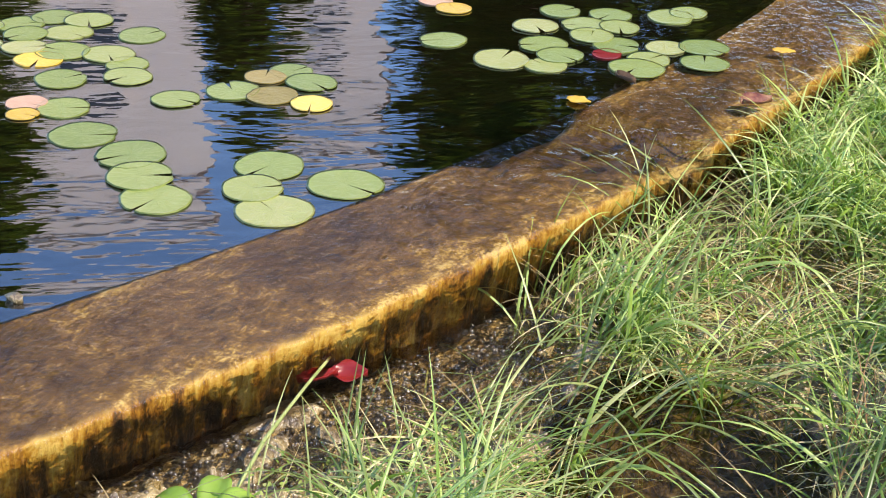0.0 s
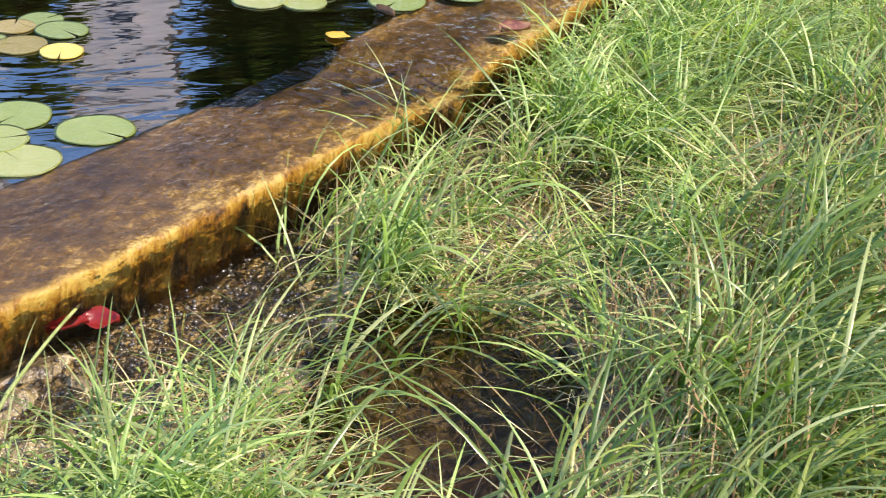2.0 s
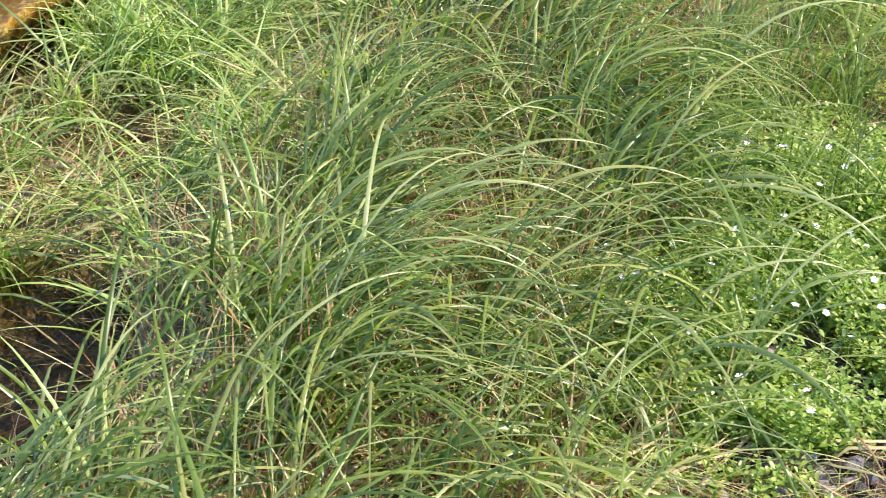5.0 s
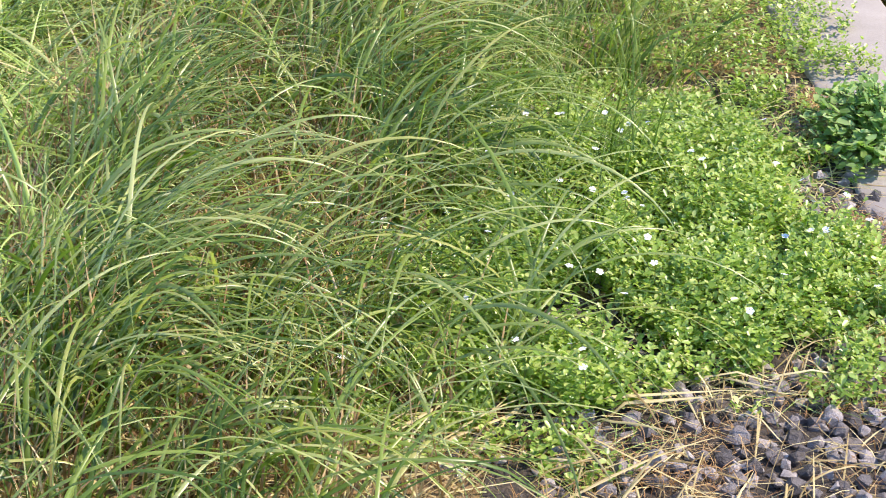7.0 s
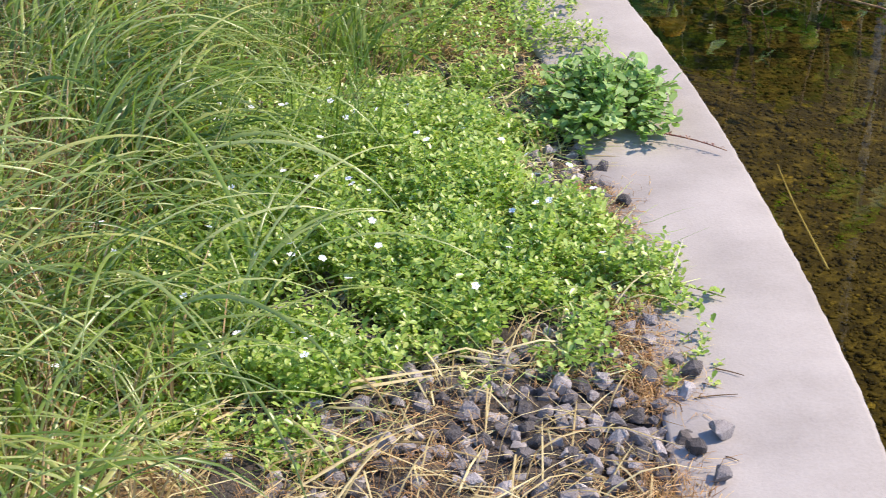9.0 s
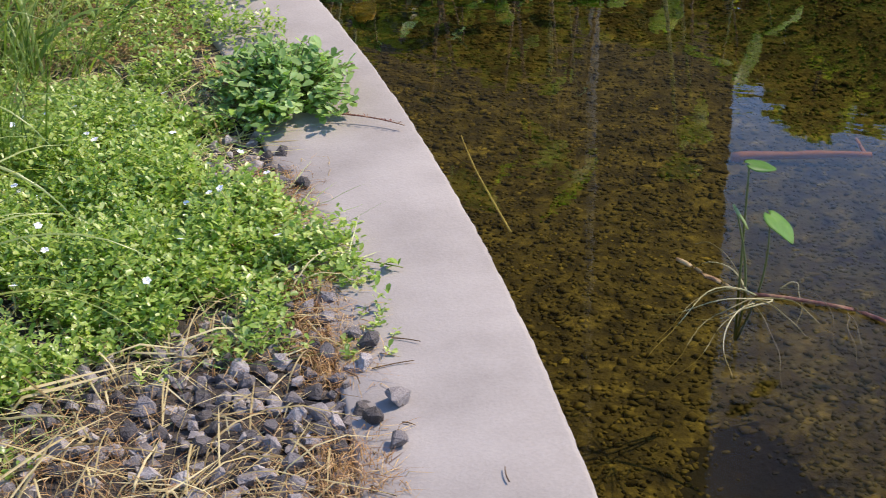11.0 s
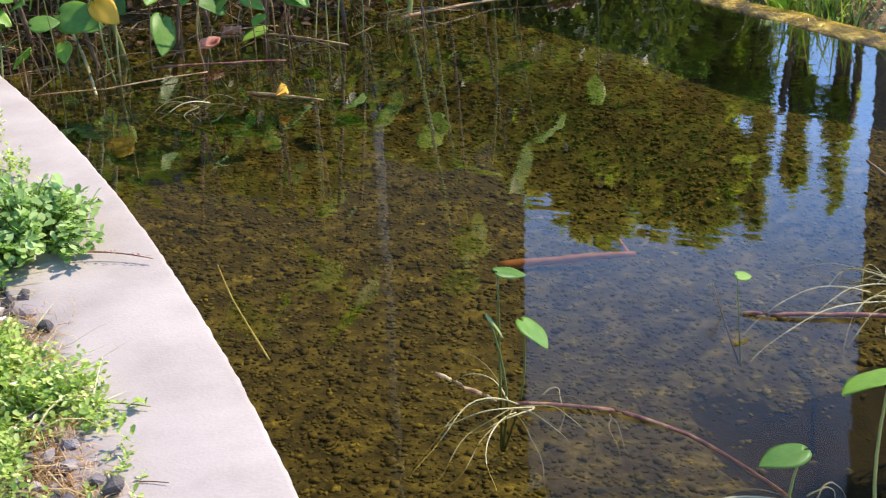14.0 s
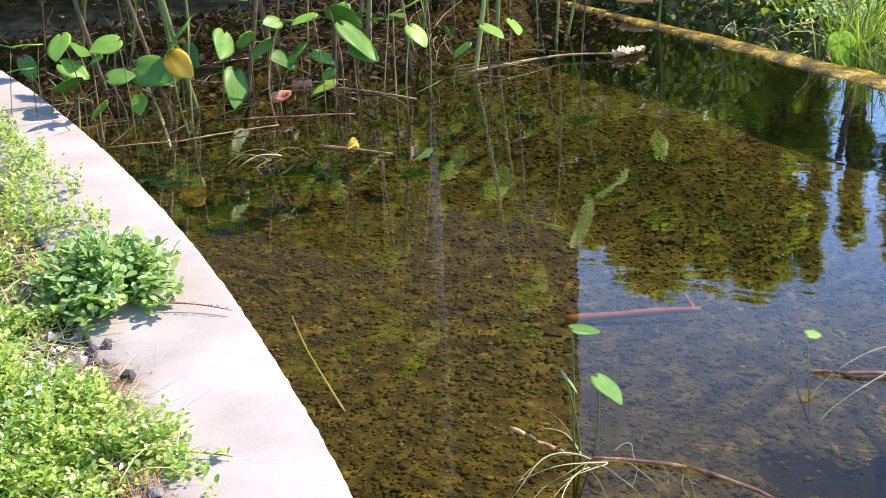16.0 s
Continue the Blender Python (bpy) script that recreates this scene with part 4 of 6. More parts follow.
def mat_grass_keep(x, y):
    return ease(0.36, 0.10, x) * ease(2.9, 3.4, y) * ease(-0.25, 0.2, rough_noise(x, y, 5.0)) * (1.0 if x < kerb_in(y) - 0.15 else 0.0)


blades("mat_grass", scatter(800, -0.5, 0.45, 2.9, 4.3, mat_grass_keep, 167, 0.025, 5), (0.14, 0.42), (0.0018, 0.0045), 70, 60, (0.4, 1.8), M_GRASS, 168,
       "thin upright green grass growing through the mat", 8, 0.15, tuft=5)

rnd = random.Random(23)
spots = []
for _ in range(16000):
    x, y = rnd.uniform(-2.3, -0.5), rnd.uniform(2.0, 5.2)
    if rough_noise(x, y, 4.5) > 0.05 and gully(x, y) > 0.16 and pools(x, y) > 0.5:
        spots.append((x, y, ground_z(x, y) + rnd.uniform(0.005, 0.05)))
turns = [rnd.uniform(0, 6.28) for _ in spots]
for _ in range(2600):
    y = rnd.uniform(4.05, 6.0)
    x = kerb_in(y) + rnd.uniform(-0.55, 0.10 + 0.10 * rough_noise(0.0, y, 5.0))
    if rough_noise(x, y, 3.0) < -0.2:
        continue
    a, h = rnd.uniform(0, 6.28), rnd.uniform(0.015, 0.075)
    for pair in range(4):
        for side in range(2):
            spots.append((x, y, max(ground_z(x, y), 0.0) + h * (1 - 0.22 * pair)))
            turns.append(a + math.pi * side + 1.45 * pair + rnd.gauss(0, 0.2))
leaf_cloud("creeping_weeds", spots, (0.008, 0.018), M_COVER, 24, "creeping light green weeds between the grass", "weed", 0.42, turns)


def flower_mesh(seed):
    rnd = random.Random(seed)
    verts, faces = [], []
    for k in range(5):
        a = 2 * math.pi * k / 5 + rnd.uniform(-0.1, 0.1)
        for r, w, h in ((0.0010, -0.0008, 0), (0.0056, -0.0032, 0.0020), (0.0078, 0, 0.0016), (0.0056, 0.0032, 0.0020), (0.0010, 0.0008, 0)):
            verts.append((r * math.cos(a) - w * math.sin(a), r * math.sin(a) + w * math.cos(a), h))
        faces.append(tuple(range(k * 5, k * 5 + 5)))
    return verts, faces


flower_meshes = [mesh_of("petals", *flower_mesh(k), (M_PETAL,)) for k in range(3)]
stalk_mesh = mesh_of("stalk", *tube([(0, 0, -0.05), (0.001, 0, -0.02), (0, 0, 0)], 0.0008, 0.0007, 5), (M_STEM,))
rnd = random.Random(25)
count = 0
while count < 64:
    x, y = rnd.uniform(-0.45, 0.6), rnd.uniform(2.45, 3.75)
    if cover_edge(x, y) < 0.2:
        continue
    z = ground_z(x, y) + 1.2 * mat_height(x, y) + 0.018
    fl = thing("white_flower", "tiny pale white five-petalled flower in the green mat", "flower",
               pose(x, y, z, rnd.uniform(-35, 20), rnd.uniform(-25, 25), rnd.uniform(0, 360)), "flowers in the mat")
    child("petals", flower_meshes[count % 3], fl)
    child("stalk", stalk_mesh, fl)
    count += 1

# ---- lily pads ----
def pad_mesh(seed, mats):
    rnd = random.Random(seed)
    verts, faces = [(0, 0, 0.003)], []
    n, gap = 30, rnd.uniform(0.02, 0.12)
    lift = [rnd.uniform(-1, 1) for _ in range(4)]
    for ring, r in enumerate((0.35, 0.72, 0.94, 1.0)):
        for k in range(n + 1):
            a = gap * (1.0 if ring else 0.6) + (2 * math.pi - 2 * gap * (1.0 if ring else 0.6)) * k / n
            rr = r * (1 + 0.035 * math.sin(a * 2 + lift[0] * 3) + 0.018 * math.sin(a * 5 + lift[1] * 3) + 0.008 * math.sin(a * 13 + lift[3] * 3))
            if k in (0, n):
                rr *= 0.95
            z = 0.003 + 0.0015 * lift[2] * math.sin(a + lift[3] * 3) * r + (0.0015 if ring == 3 else 0)
            verts.append((rr * math.cos(a), rr * math.sin(a), z))
    for k in range(n):
        faces.append((0, 1 + k, 2 + k))
    for ring in range(3):
        for k in range(n):
            p, q = 1 + ring * (n + 1) + k, 1 + (ring + 1) * (n + 1) + k
            faces.append((p, q, q + 1, p + 1))
    edge = 1 + 3 * (n + 1)
    m0 = len(verts)
    verts += [(x * 0.99, y * 0.99, 0.0005) for x, y, z in verts[edge:edge + n + 1]]
    for k in range(n):
        faces.append((edge + k, m0 + k, m0 + k + 1, edge + k + 1))
    return mesh_of("lily_pad", verts, faces, mats, True)


pad_kinds = {"g": (M_PAD, "round green notched lily pad floating on the pond"), "y": (M_PAD_YELLOW, "yellowed lily pad floating on the pond"),
             "o": (M_PAD_OLIVE, "olive brown ageing lily pad on the pond"), "p": (M_PAD_PINK, "pinkish dying lily pad on the pond"), "r": (M_RED, "red lily leaf lying on the water")}
pad_meshes = {k: [pad_mesh(60 + i, (m,)) for i in range(7)] for k, (m, _) in pad_kinds.items()}


def set_pads(rows, seed):
    rnd = random.Random(seed)
    for i, (kind, x, y, r) in enumerate(rows):
        r *= rnd.uniform(0.97, 1.04)
        ob = thing("lily_pad", pad_kinds[kind][1], "lily pad", None, "lily pads on the upper pond", "", pad_meshes[kind][i % 7])
        ob.matrix_world = Matrix.Translation((x, y, WATER_L + 0.001 * (i % 3))) @ Matrix.Rotation(rnd.uniform(0, 6.28), 4, "Z") @ Matrix.Diagonal((r, r, 1, 1))


# near the wall
set_pads([("g", -3.51, 3.07, 0.097), ("g", -3.31, 3.05, 0.097), ("g", -3.19, 2.96, 0.094), ("g", -3.06, 2.88, 0.094), ("g", -2.97, 3.22, 0.098),
          ("g", -2.91, 3.08, 0.082), ("g", -2.78, 3.01, 0.098), ("g", -2.74, 3.25, 0.099), ("g", -3.50, 3.43, 0.072), ("g", -3.42, 3.59, 0.076),
          ("o", -3.42, 3.74, 0.064), ("g", -3.28, 3.79, 0.078), ("g", -3.39, 3.83, 0.070), ("o", -3.30, 3.63, 0.075), ("y", -3.17, 3.65, 0.062)], 31)
# the far cluster on the open side
set_pads([("g", -3.98, 3.79, 0.080), ("g", -3.93, 3.59, 0.084), ("g", -3.74, 3.48, 0.074), ("g", -3.82, 3.56, 0.068), ("g", -4.06, 3.52, 0.082),
          ("g", -4.22, 3.79, 0.076), ("g", -4.18, 3.66, 0.078), ("g", -4.33, 3.74, 0.072), ("g", -4.27, 3.56, 0.076), ("y", -4.06, 3.42, 0.072),
          ("g", -3.88, 3.34, 0.078), ("g", -4.18, 3.47, 0.072), ("g", -3.70, 3.18, 0.076), ("p", -3.81, 3.14, 0.060), ("y", -3.75, 3.07, 0.048),
          ("g", -4.36, 3.62, 0.080), ("g", -4.44, 3.52, 0.078), ("g", -4.30, 3.40, 0.070), ("y", -4.36, 3.28, 0.070)], 32)
# the cluster by the narrow end of the wall
set_pads([("g", -3.20, 4.38, 0.078), ("g", -2.95, 4.34, 0.090), ("g", -3.04, 4.70, 0.076), ("g", -3.06, 4.90, 0.070), ("g", -2.92, 4.55, 0.080),
          ("g", -2.82, 4.49, 0.076), ("g", -2.81, 4.38, 0.068), ("g", -2.92, 4.82, 0.076), ("g", -2.84, 4.73, 0.076), ("g", -2.73, 4.70, 0.080),
          ("g", -2.90, 4.97, 0.074), ("g", -2.81, 4.87, 0.070), ("r", -2.71, 4.60, 0.048), ("g", -2.59, 4.78, 0.068), ("g", -2.49, 4.86, 0.084),
          ("g", -2.58, 4.64, 0.074), ("g", -2.57, 4.54, 0.086), ("g", -2.42, 4.72, 0.080), ("g", -2.73, 5.09, 0.084), ("g", -2.70, 5.17, 0.070),
          ("y", -3.36, 4.68, 0.062), ("p", -3.46, 4.72, 0.062)], 33)


# ---- fallen leaves, stones and twigs by the overflow wall ----
def curled_leaf(length, width, curl, seed):
    rnd = random.Random(seed)
    def place(u, v):
        w = width * math.sin(math.pi * min(max(u, 0.03), 0.985) ** 0.8)
        x, y = (u - 0.5) * length, v * w / 2
        return (x, y, curl * abs(v) ** 1.6 * width + 0.15 * curl * length * (u - 0.5) ** 2 + 0.002 * rnd.uniform(-1, 1))
    v, f = grid(np.linspace(0, 1, 9), (-1, -0.5, 0, 0.5, 1), place)
    return v, f


def fallen(name, label, mat, at, length, width, curl, turn, seed, tilt=0.0):
    me = mesh_of(name, *curled_leaf(length, width, curl, seed), (mat,), True)
    ob = thing(name, label, "leaf", pose(*at, tilt, 0, turn), me=me)
    sol = ob.modifiers.new("thickness", "SOLIDIFY")
    sol.thickness = 0.0012
    return ob


fallen("red_leaf", "glossy red fallen leaf lying in wet mud", M_RED, (-2.282, 2.668, -0.135), 0.080, 0.065, 0.30, 35, 41, 18)
fallen("red_leaf", "glossy red fallen leaf lying in wet mud", M_RED, (-2.322, 2.606, -0.128), 0.095, 0.062, 0.25, 60, 42, -10)
fallen("yellow_leaf", "yellow leaf stranded on the algae wall", M_LEAF_YELLOW, (-2.565, 4.165, 0.006), 0.075, 0.060, 0.08, 10, 43)
fallen("yellow_leaf", "yellow leaf floating over the algae wall", M_LEAF_YELLOW, (-2.26, 4.98, 0.010), 0.075, 0.055, 0.08, 20, 44)
fallen("brown_leaf", "dark wet brown leaf on the wall edge", M_BARK, (-2.535, 4.40, 0.012), 0.09, 0.035, 0.5, -20, 45)
fallen("brown_leaf", "dark wet brown leaf lying on the wall", M_RUNNER_RED, (-2.13, 4.47, 0.012), 0.10, 0.08, 0.25, 50, 46)
stone_me = bm_mesh("wet_stone", rough_stone(0.026, 5, 0.7), (M_MUD,), True)
thing("wet_stone", "small wet brown stone on the wall edge", "stone", pose(-2.93, 2.30, 0.005), me=stone_me)
rnd = random.Random(47)
for k in range(300):
    x, y = rnd.uniform(-2.5, -1.5), rnd.uniform(1.9, 3.6)
    if gully(x, y) < 0.03 or gully(x, y) > 0.75:
        continue
    r = rnd.uniform(0.010, 0.030) if k % 6 else rnd.uniform(0.03, 0.055)
    bm = rough_stone(r, 500 + k, 0.6, 26)
    thing("mud_stone", "wet brown stone half sunk in the gully", "stone", pose(x, y, ground_z(x, y) + r * 0.28, 0, 0, rnd.uniform(0, 360)), "stones in the gully", "", bm_mesh("mud_stone", bm, (M_LUMP if k % 5 else M_MUD,), True))

# a broad-leaved weed among the grass near the gully
def broad_weed(x, y, seed):
    rnd = random.Random(seed)
    ob = thing("broadleaf_weed", "low weed with broad light green leaves in wet grass", "weed", pose(x, y, ground_z(x, y)))
    for k in range(6):
        a = radians(60 * k + rnd.uniform(-20, 20))
        l = rnd.uniform(0.09, 0.14)
        v, f = grid(np.linspace(0, 1, 10), np.linspace(-1, 1, 7), lambda u, w: (0.015 + u * l, w * l * 0.26 * math.sin(math.pi * min(max(u, 0.04), 0.98) ** 0.8), 0.03 + 0.07 * math.sin(u * 2.2) - 0.03 * u + 0.10 * l * abs(w) * math.sin(u * 3.1)))
        leaf = child("leaf", mesh_of("leaf", v, f, (M_COVER_LEAF,), True), ob, "", pose(0, 0, 0, 0, 0, math.degrees(a)))
        leaf.modifiers.new("thickness", "SOLIDIFY").thickness = 0.001


broad_weed(-2.15, 2.04, 61)
stem_path = bend((-2.33, 2.66, -0.10), (-2.22, 2.30, -0.09), 0.02, 0.01, 8)[:-1] + bend((-2.22, 2.30, -0.09), (-2.18, 2.12, -0.15), 0.015, 0.01, 6)
thing("creeping_grass", "thick pale green creeping grass lying over the mud", "grass", me=mesh_of("creeping_grass", *tube(stem_path, 0.0032, 0.0048, 7, 0.25), (M_PALE_STEM,), True))

# ---- gravel by the kerb ----
bed_v, bed_f = grid(np.linspace(1.7, 4.1, 41), range(9), lambda y, k: (kerb_in(y) - 0.004 - 0.09 * k, y, ground_z(kerb_in(y) - 0.004 - 0.09 * k, y) + 0.003))
gravel_bed = thing("gravel_bed", "bed of broken dark grey stones beside the kerb", "gravel", kind="structure", me=mesh_of("gravel_bed", bed_v, bed_f, (M_GRIT,), True))
stone_meshes = [bm_mesh("stone", rough_stone(1.0, 700 + k, 0.72, 21), (M_STONE,)) for k in range(12)]
rnd = random.Random(51)
placed, heap = [], []
while len(placed) < 300:
    y = rnd.uniform(2.10, 3.55)
    x = rnd.uniform(0.02, kerb_in(y) - 0.012)
    near = 1.0 if y < 2.74 else ease(0.22, 0.0, kerb_in(y) - x)
    if near < rnd.random() or cover_edge(x, y) > 0.4:
        continue
    r = rnd.uniform(0.011, 0.023)
    if any((x - a) ** 2 + (y - b) ** 2 < (0.62 * (r + c)) ** 2 for a, b, c in placed):
        if rnd.random() < 0.97:
            continue
    placed.append((x, y, r))
    m = pose(x, y, ground_z(x, y) + r * 0.45 + rnd.uniform(0, 0.008), rnd.uniform(-40, 40), rnd.uniform(-40, 40), rnd.uniform(0, 360)) @ Matrix.Diagonal((r, r, r, 1))
    child("stone", stone_meshes[len(placed) % 12], gravel_bed, "", m)
rnd = random.Random(52)
parts = []
for k in range(1500):
    y = rnd.uniform(1.7, 3.9)
    x = rnd.uniform(-0.15, kerb_in(y) - 0.01)
    r = rnd.uniform(0.008, 0.021)
    bm = rough_stone(r, 900 + k, 0.75, 9)
    off = Vector((x, y, ground_z(x, y) + r * 0.3))
    bm.verts.index_update()
    parts.append(([v.co + off for v in bm.verts], [tuple(v.index for v in f.verts) for f in bm.faces]))
    bm.free()
tagged(child("small_stones", mesh_of("small_stones", *joined(parts), (M_STONES,)), gravel_bed), kind="stuff")

loose = ((0.655, 3.245, 0.019), (0.685, 2.445, 0.024), (0.640, 2.405, 0.021), (0.655, 2.655, 0.017), (0.672, 2.615, 0.024), (0.655, 2.560, 0.019), (0.665, 2.330, 0.020))
for k, (x, y, r) in enumerate(loose):
    ob = thing("loose_stone", "broken dark grey stone lying on the concrete kerb", "stone", None, "stones on the kerb", "", stone_meshes[(k * 5 + 2) % 12])
    ob.matrix_world = pose(x, y, r * 0.55, 10 * k, 14, 50 * k) @ Matrix.Diagonal((r, r, r, 1))


for k, (x, y, l, turn) in enumerate(((0.80, 2.22, 0.035, 85), (0.69, 2.38, 0.022, -40), (0.62, 2.22, 0.040, -35), (0.70, 2.55, 0.07, 5), (0.735, 2.62, 0.05, -30))):
    twig = thing("twig", "short thin brown twig lying on the kerb", "twig", pose(x, y, 0.0035, 0, 0, turn), "twigs on the kerb", "",
                 mesh_of("twig", *tube(bend((-l / 2, 0, 0), (l / 2, 0, 0.001), 0, 0.002, 4), 0.0014, 0.0008, 5), (M_BARK,), True))

# ---- leafy herb on the kerb ----
def herb(x, y, radius, height, seed):
    rnd = random.Random(seed)
    ob = thing("leafy_herb", "low bushy herb with grey-green leaves spilling onto the kerb", "plant", pose(x, y, 0.0))
    stems, leaves = [], []
    for k in range(135):
        a, r = rnd.uniform(0, 6.28), radius * math.sqrt(rnd.random())
        tip = Vector((r * math.cos(a), r * math.sin(a), height * (1 - (r / radius) ** 2 * 0.75) * rnd.uniform(0.8, 1.08)))
        pts = bend((tip.x * 0.3, tip.y * 0.3, -0.01), tip, 0.02, 0.0, 5)
        stems.append(tube(pts, 0.0022, 0.0012, 5))
        for j in range(12):
            f = 0.36 + 0.64 * j / 11
            p = pts[0].lerp(tip, f)
            leaves.append((p.x + rnd.gauss(0, 0.005), p.y + rnd.gauss(0, 0.005), max(p.z, 0.012)))
    tagged(child("stem", mesh_of("stem", *joined(stems), (M_STEM,), True), ob), kind="stuff")
    tagged(child("foliage", leaf_cloud("foliage", leaves, (0.016, 0.034), M_BUSH, seed, "", "", 0.35), ob), kind="stuff")
    return ob


bush = herb(0.675, 3.69, 0.175, 0.13, 71)
bush.scale = (1.05, 1.25, 1.0)


def sprig(name, label, p0, p1, mat, leaf_mat_, n, size, seed):
    """A thin stalk lying over the kerb with whorls along it."""
    rnd = random.Random(seed)
    ob = thing(name, label, "plant")
    pts = bend(p0, p1, 0.0, 0.010, 10)
    child("stalk", mesh_of("stalk", *tube(pts, 0.0022, 0.0012, 6), (mat,), True), ob)
    spots = [tuple(pts[0].lerp(pts[-1], (k + 0.5) / n) + Vector((rnd.gauss(0, 0.002), rnd.gauss(0, 0.002), 0.004))) for k in range(n) for _ in range(5)]
    child("whorl_leaves", leaf_cloud("whorl_leaves", spots, size, leaf_mat_, seed, "", "", 0.3), ob)


sprig("creeping_stem", "creeping green stem reaching across the kerb", (0.60, 2.93, 0.020), (0.778, 2.857, 0.008), M_STEM, M_COVER, 9, (0.010, 0.020), 72)
sprig("seed_spike", "dry reddish brown seed spike over the kerb", (0.77, 3.555, 0.020), (0.905, 3.469, 0.012), M_RUNNER_RED, M_RUNNER_RED, 8, (0.004, 0.008), 73)
sprig("seed_spike", "dry reddish brown seed spike over the kerb", (0.77, 3.75, 0.030), (0.861, 3.823, 0.020), M_RUNNER_RED, M_RUNNER_RED, 6, (0.004, 0.008), 74)

# ---- bed of the lower pond ----
rnd = random.Random(81)
parts = []
protos = []
for k in range(10):
    bm = rough_stone(1.0, 1500 + k, 0.34, 11)
    bm.verts.index_update()
    protos.append(([v.co.copy() for v in bm.verts], [tuple(v.index for v in f.verts) for f in bm.faces]))
    bm.free()
for k in range(46000):
    y = 1.5 + 4.9 * rnd.random() ** 1.35
    x = rnd.uniform(kerb_out(y), min(weir_line(y), 3.3))
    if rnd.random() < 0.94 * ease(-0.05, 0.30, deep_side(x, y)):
        continue
    r = rnd.uniform(0.005, 0.0115) * (1.0 if rnd.random() < 0.90 else 1.7)
    pv, pf = protos[k % 10]
    a = rnd.uniform(0, 6.28)
    ca, sa = math.cos(a) * r, math.sin(a) * r
    z = ground_z(x, y) + r * rnd.uniform(-0.1, 0.25)
    parts.append(([(x + v.x * ca - v.y * sa, y + v.x * sa + v.y * ca, z + v.z * r) for v in pv], pf))
thing("pond_pebbles", "algae-coated brown and yellow pebbles under clear water", "pebbles", kind="stuff", me=mesh_of("pond_pebbles", *joined(parts), (M_PEBBLE,), True))


# ---- broad-leaved water plants ----
def heart(length, width, fold, droop):
    """A heart-shaped leaf from its stalk at the origin towards +x."""
    def place(u, v):
        if u < 0.32:
            w = 0.16 + 0.84 * math.sqrt(max(1 - (1 - u / 0.32) ** 2, 0.0))
        else:
            w = math.cos((u - 0.32) / 0.68 * math.pi / 2) ** 0.8
        back = -0.13 * abs(v) ** 1.5 * max(1 - u / 0.32, 0.0)
        x = (u + back) * length
        wave = 0.022 * length * abs(v) * math.sin(7 * u + 3 * v) - 0.06 * length * v * v * w
        return (x, v * w * width / 2, fold * abs(v) * w * width / 2 - droop * length * u * u + wave)
    return grid([0, 0.03, 0.08, 0.15, 0.24, 0.34, 0.46, 0.58, 0.70, 0.81, 0.90, 0.96, 1.0], np.linspace(-1, 1, 9), place)


leaf_meshes = {}


def heart_mesh(length, width, fold, droop, mat):
    key = (round(length, 3), round(width, 3), fold, droop, mat.name)
    if key not in leaf_meshes:
        leaf_meshes[key] = mesh_of("leaf", *heart(length, width, fold, droop), (mat,), True)
    return leaf_meshes[key]


def water_leaf(base, top, length, turn, pitch, mat=M_TARO, r=0.003, name="water_taro", label="heart-shaped green leaf on a stalk above water", stalk=M_STEM, roll=0.0, group="broad-leaved plants in the pond", bow=0.02, wide=0.78):
    """One stalk from base to top with a leaf; turn: heading of the leaf in degrees from +x; pitch: how far its tip points down."""
    ob = thing(name, label, "plant", pose(*base), group)
    rel = Vector(top) - Vector(base)
    child("stalk", mesh_of("stalk", *tube(bend((0, 0, -0.12), rel, 0.0, bow, 8), r, r * 0.6, 7), (stalk,), True), ob)
    lf = child("leaf", heart_mesh(length, length * wide, 0.16, 0.10, mat), ob, "", pose(*rel, roll, pitch, turn))
    sol = lf.modifiers.new("thickness", "SOLIDIFY")
    sol.thickness = 0.0012
    return ob


# the plants standing free near the kerb
water_leaf((1.392, 2.795, -0.08), (1.400, 2.712, 0.100), 0.064, -58, 30, roll=-12, r=0.0026, wide=0.95)
water_leaf((1.390, 2.800, -0.08), (1.374, 2.755, 0.180), 0.060, 8, 14, roll=14, r=0.0030, wide=0.62, bow=0.0)
water_leaf((1.389, 2.797, -0.08), (1.357, 2.762, 0.097), 0.048, -35, 52, M_PAD_YOUNG, label="furled pale young leaf on a stalk", wide=0.25)
water_leaf((1.948, 2.903, -0.08), (1.937, 2.909, -0.004), 0.036, 5, 8, roll=20, r=0.0022)
water_leaf((1.948, 2.905, -0.08), (1.896, 2.932, -0.020), 0.020, 120, 40, M_PAD_YOUNG, label="tiny furled leaf bud on a dark stalk", wide=0.4, stalk=M_BARK, r=0.0022)
water_leaf((1.773, 2.177, -0.08), (1.776, 2.200, 0.164), 0.092, 184, 4, roll=15, r=0.0036, wide=0.80)
water_leaf((1.676, 2.263, -0.08), (1.684, 2.280, 0.008), 0.078, 180, 2, roll=-8, r=0.0032, wide=0.72)
water_leaf((1.805, 2.175, -0.08), (1.836, 2.185, 0.118), 0.094, -52, 36, roll=22, r=0.0034, wide=0.55, stalk=M_BARK)
water_leaf((1.490, 1.790, -0.08), (1.490, 1.815, -0.020), 0.042, -60, 20, r=0.002)


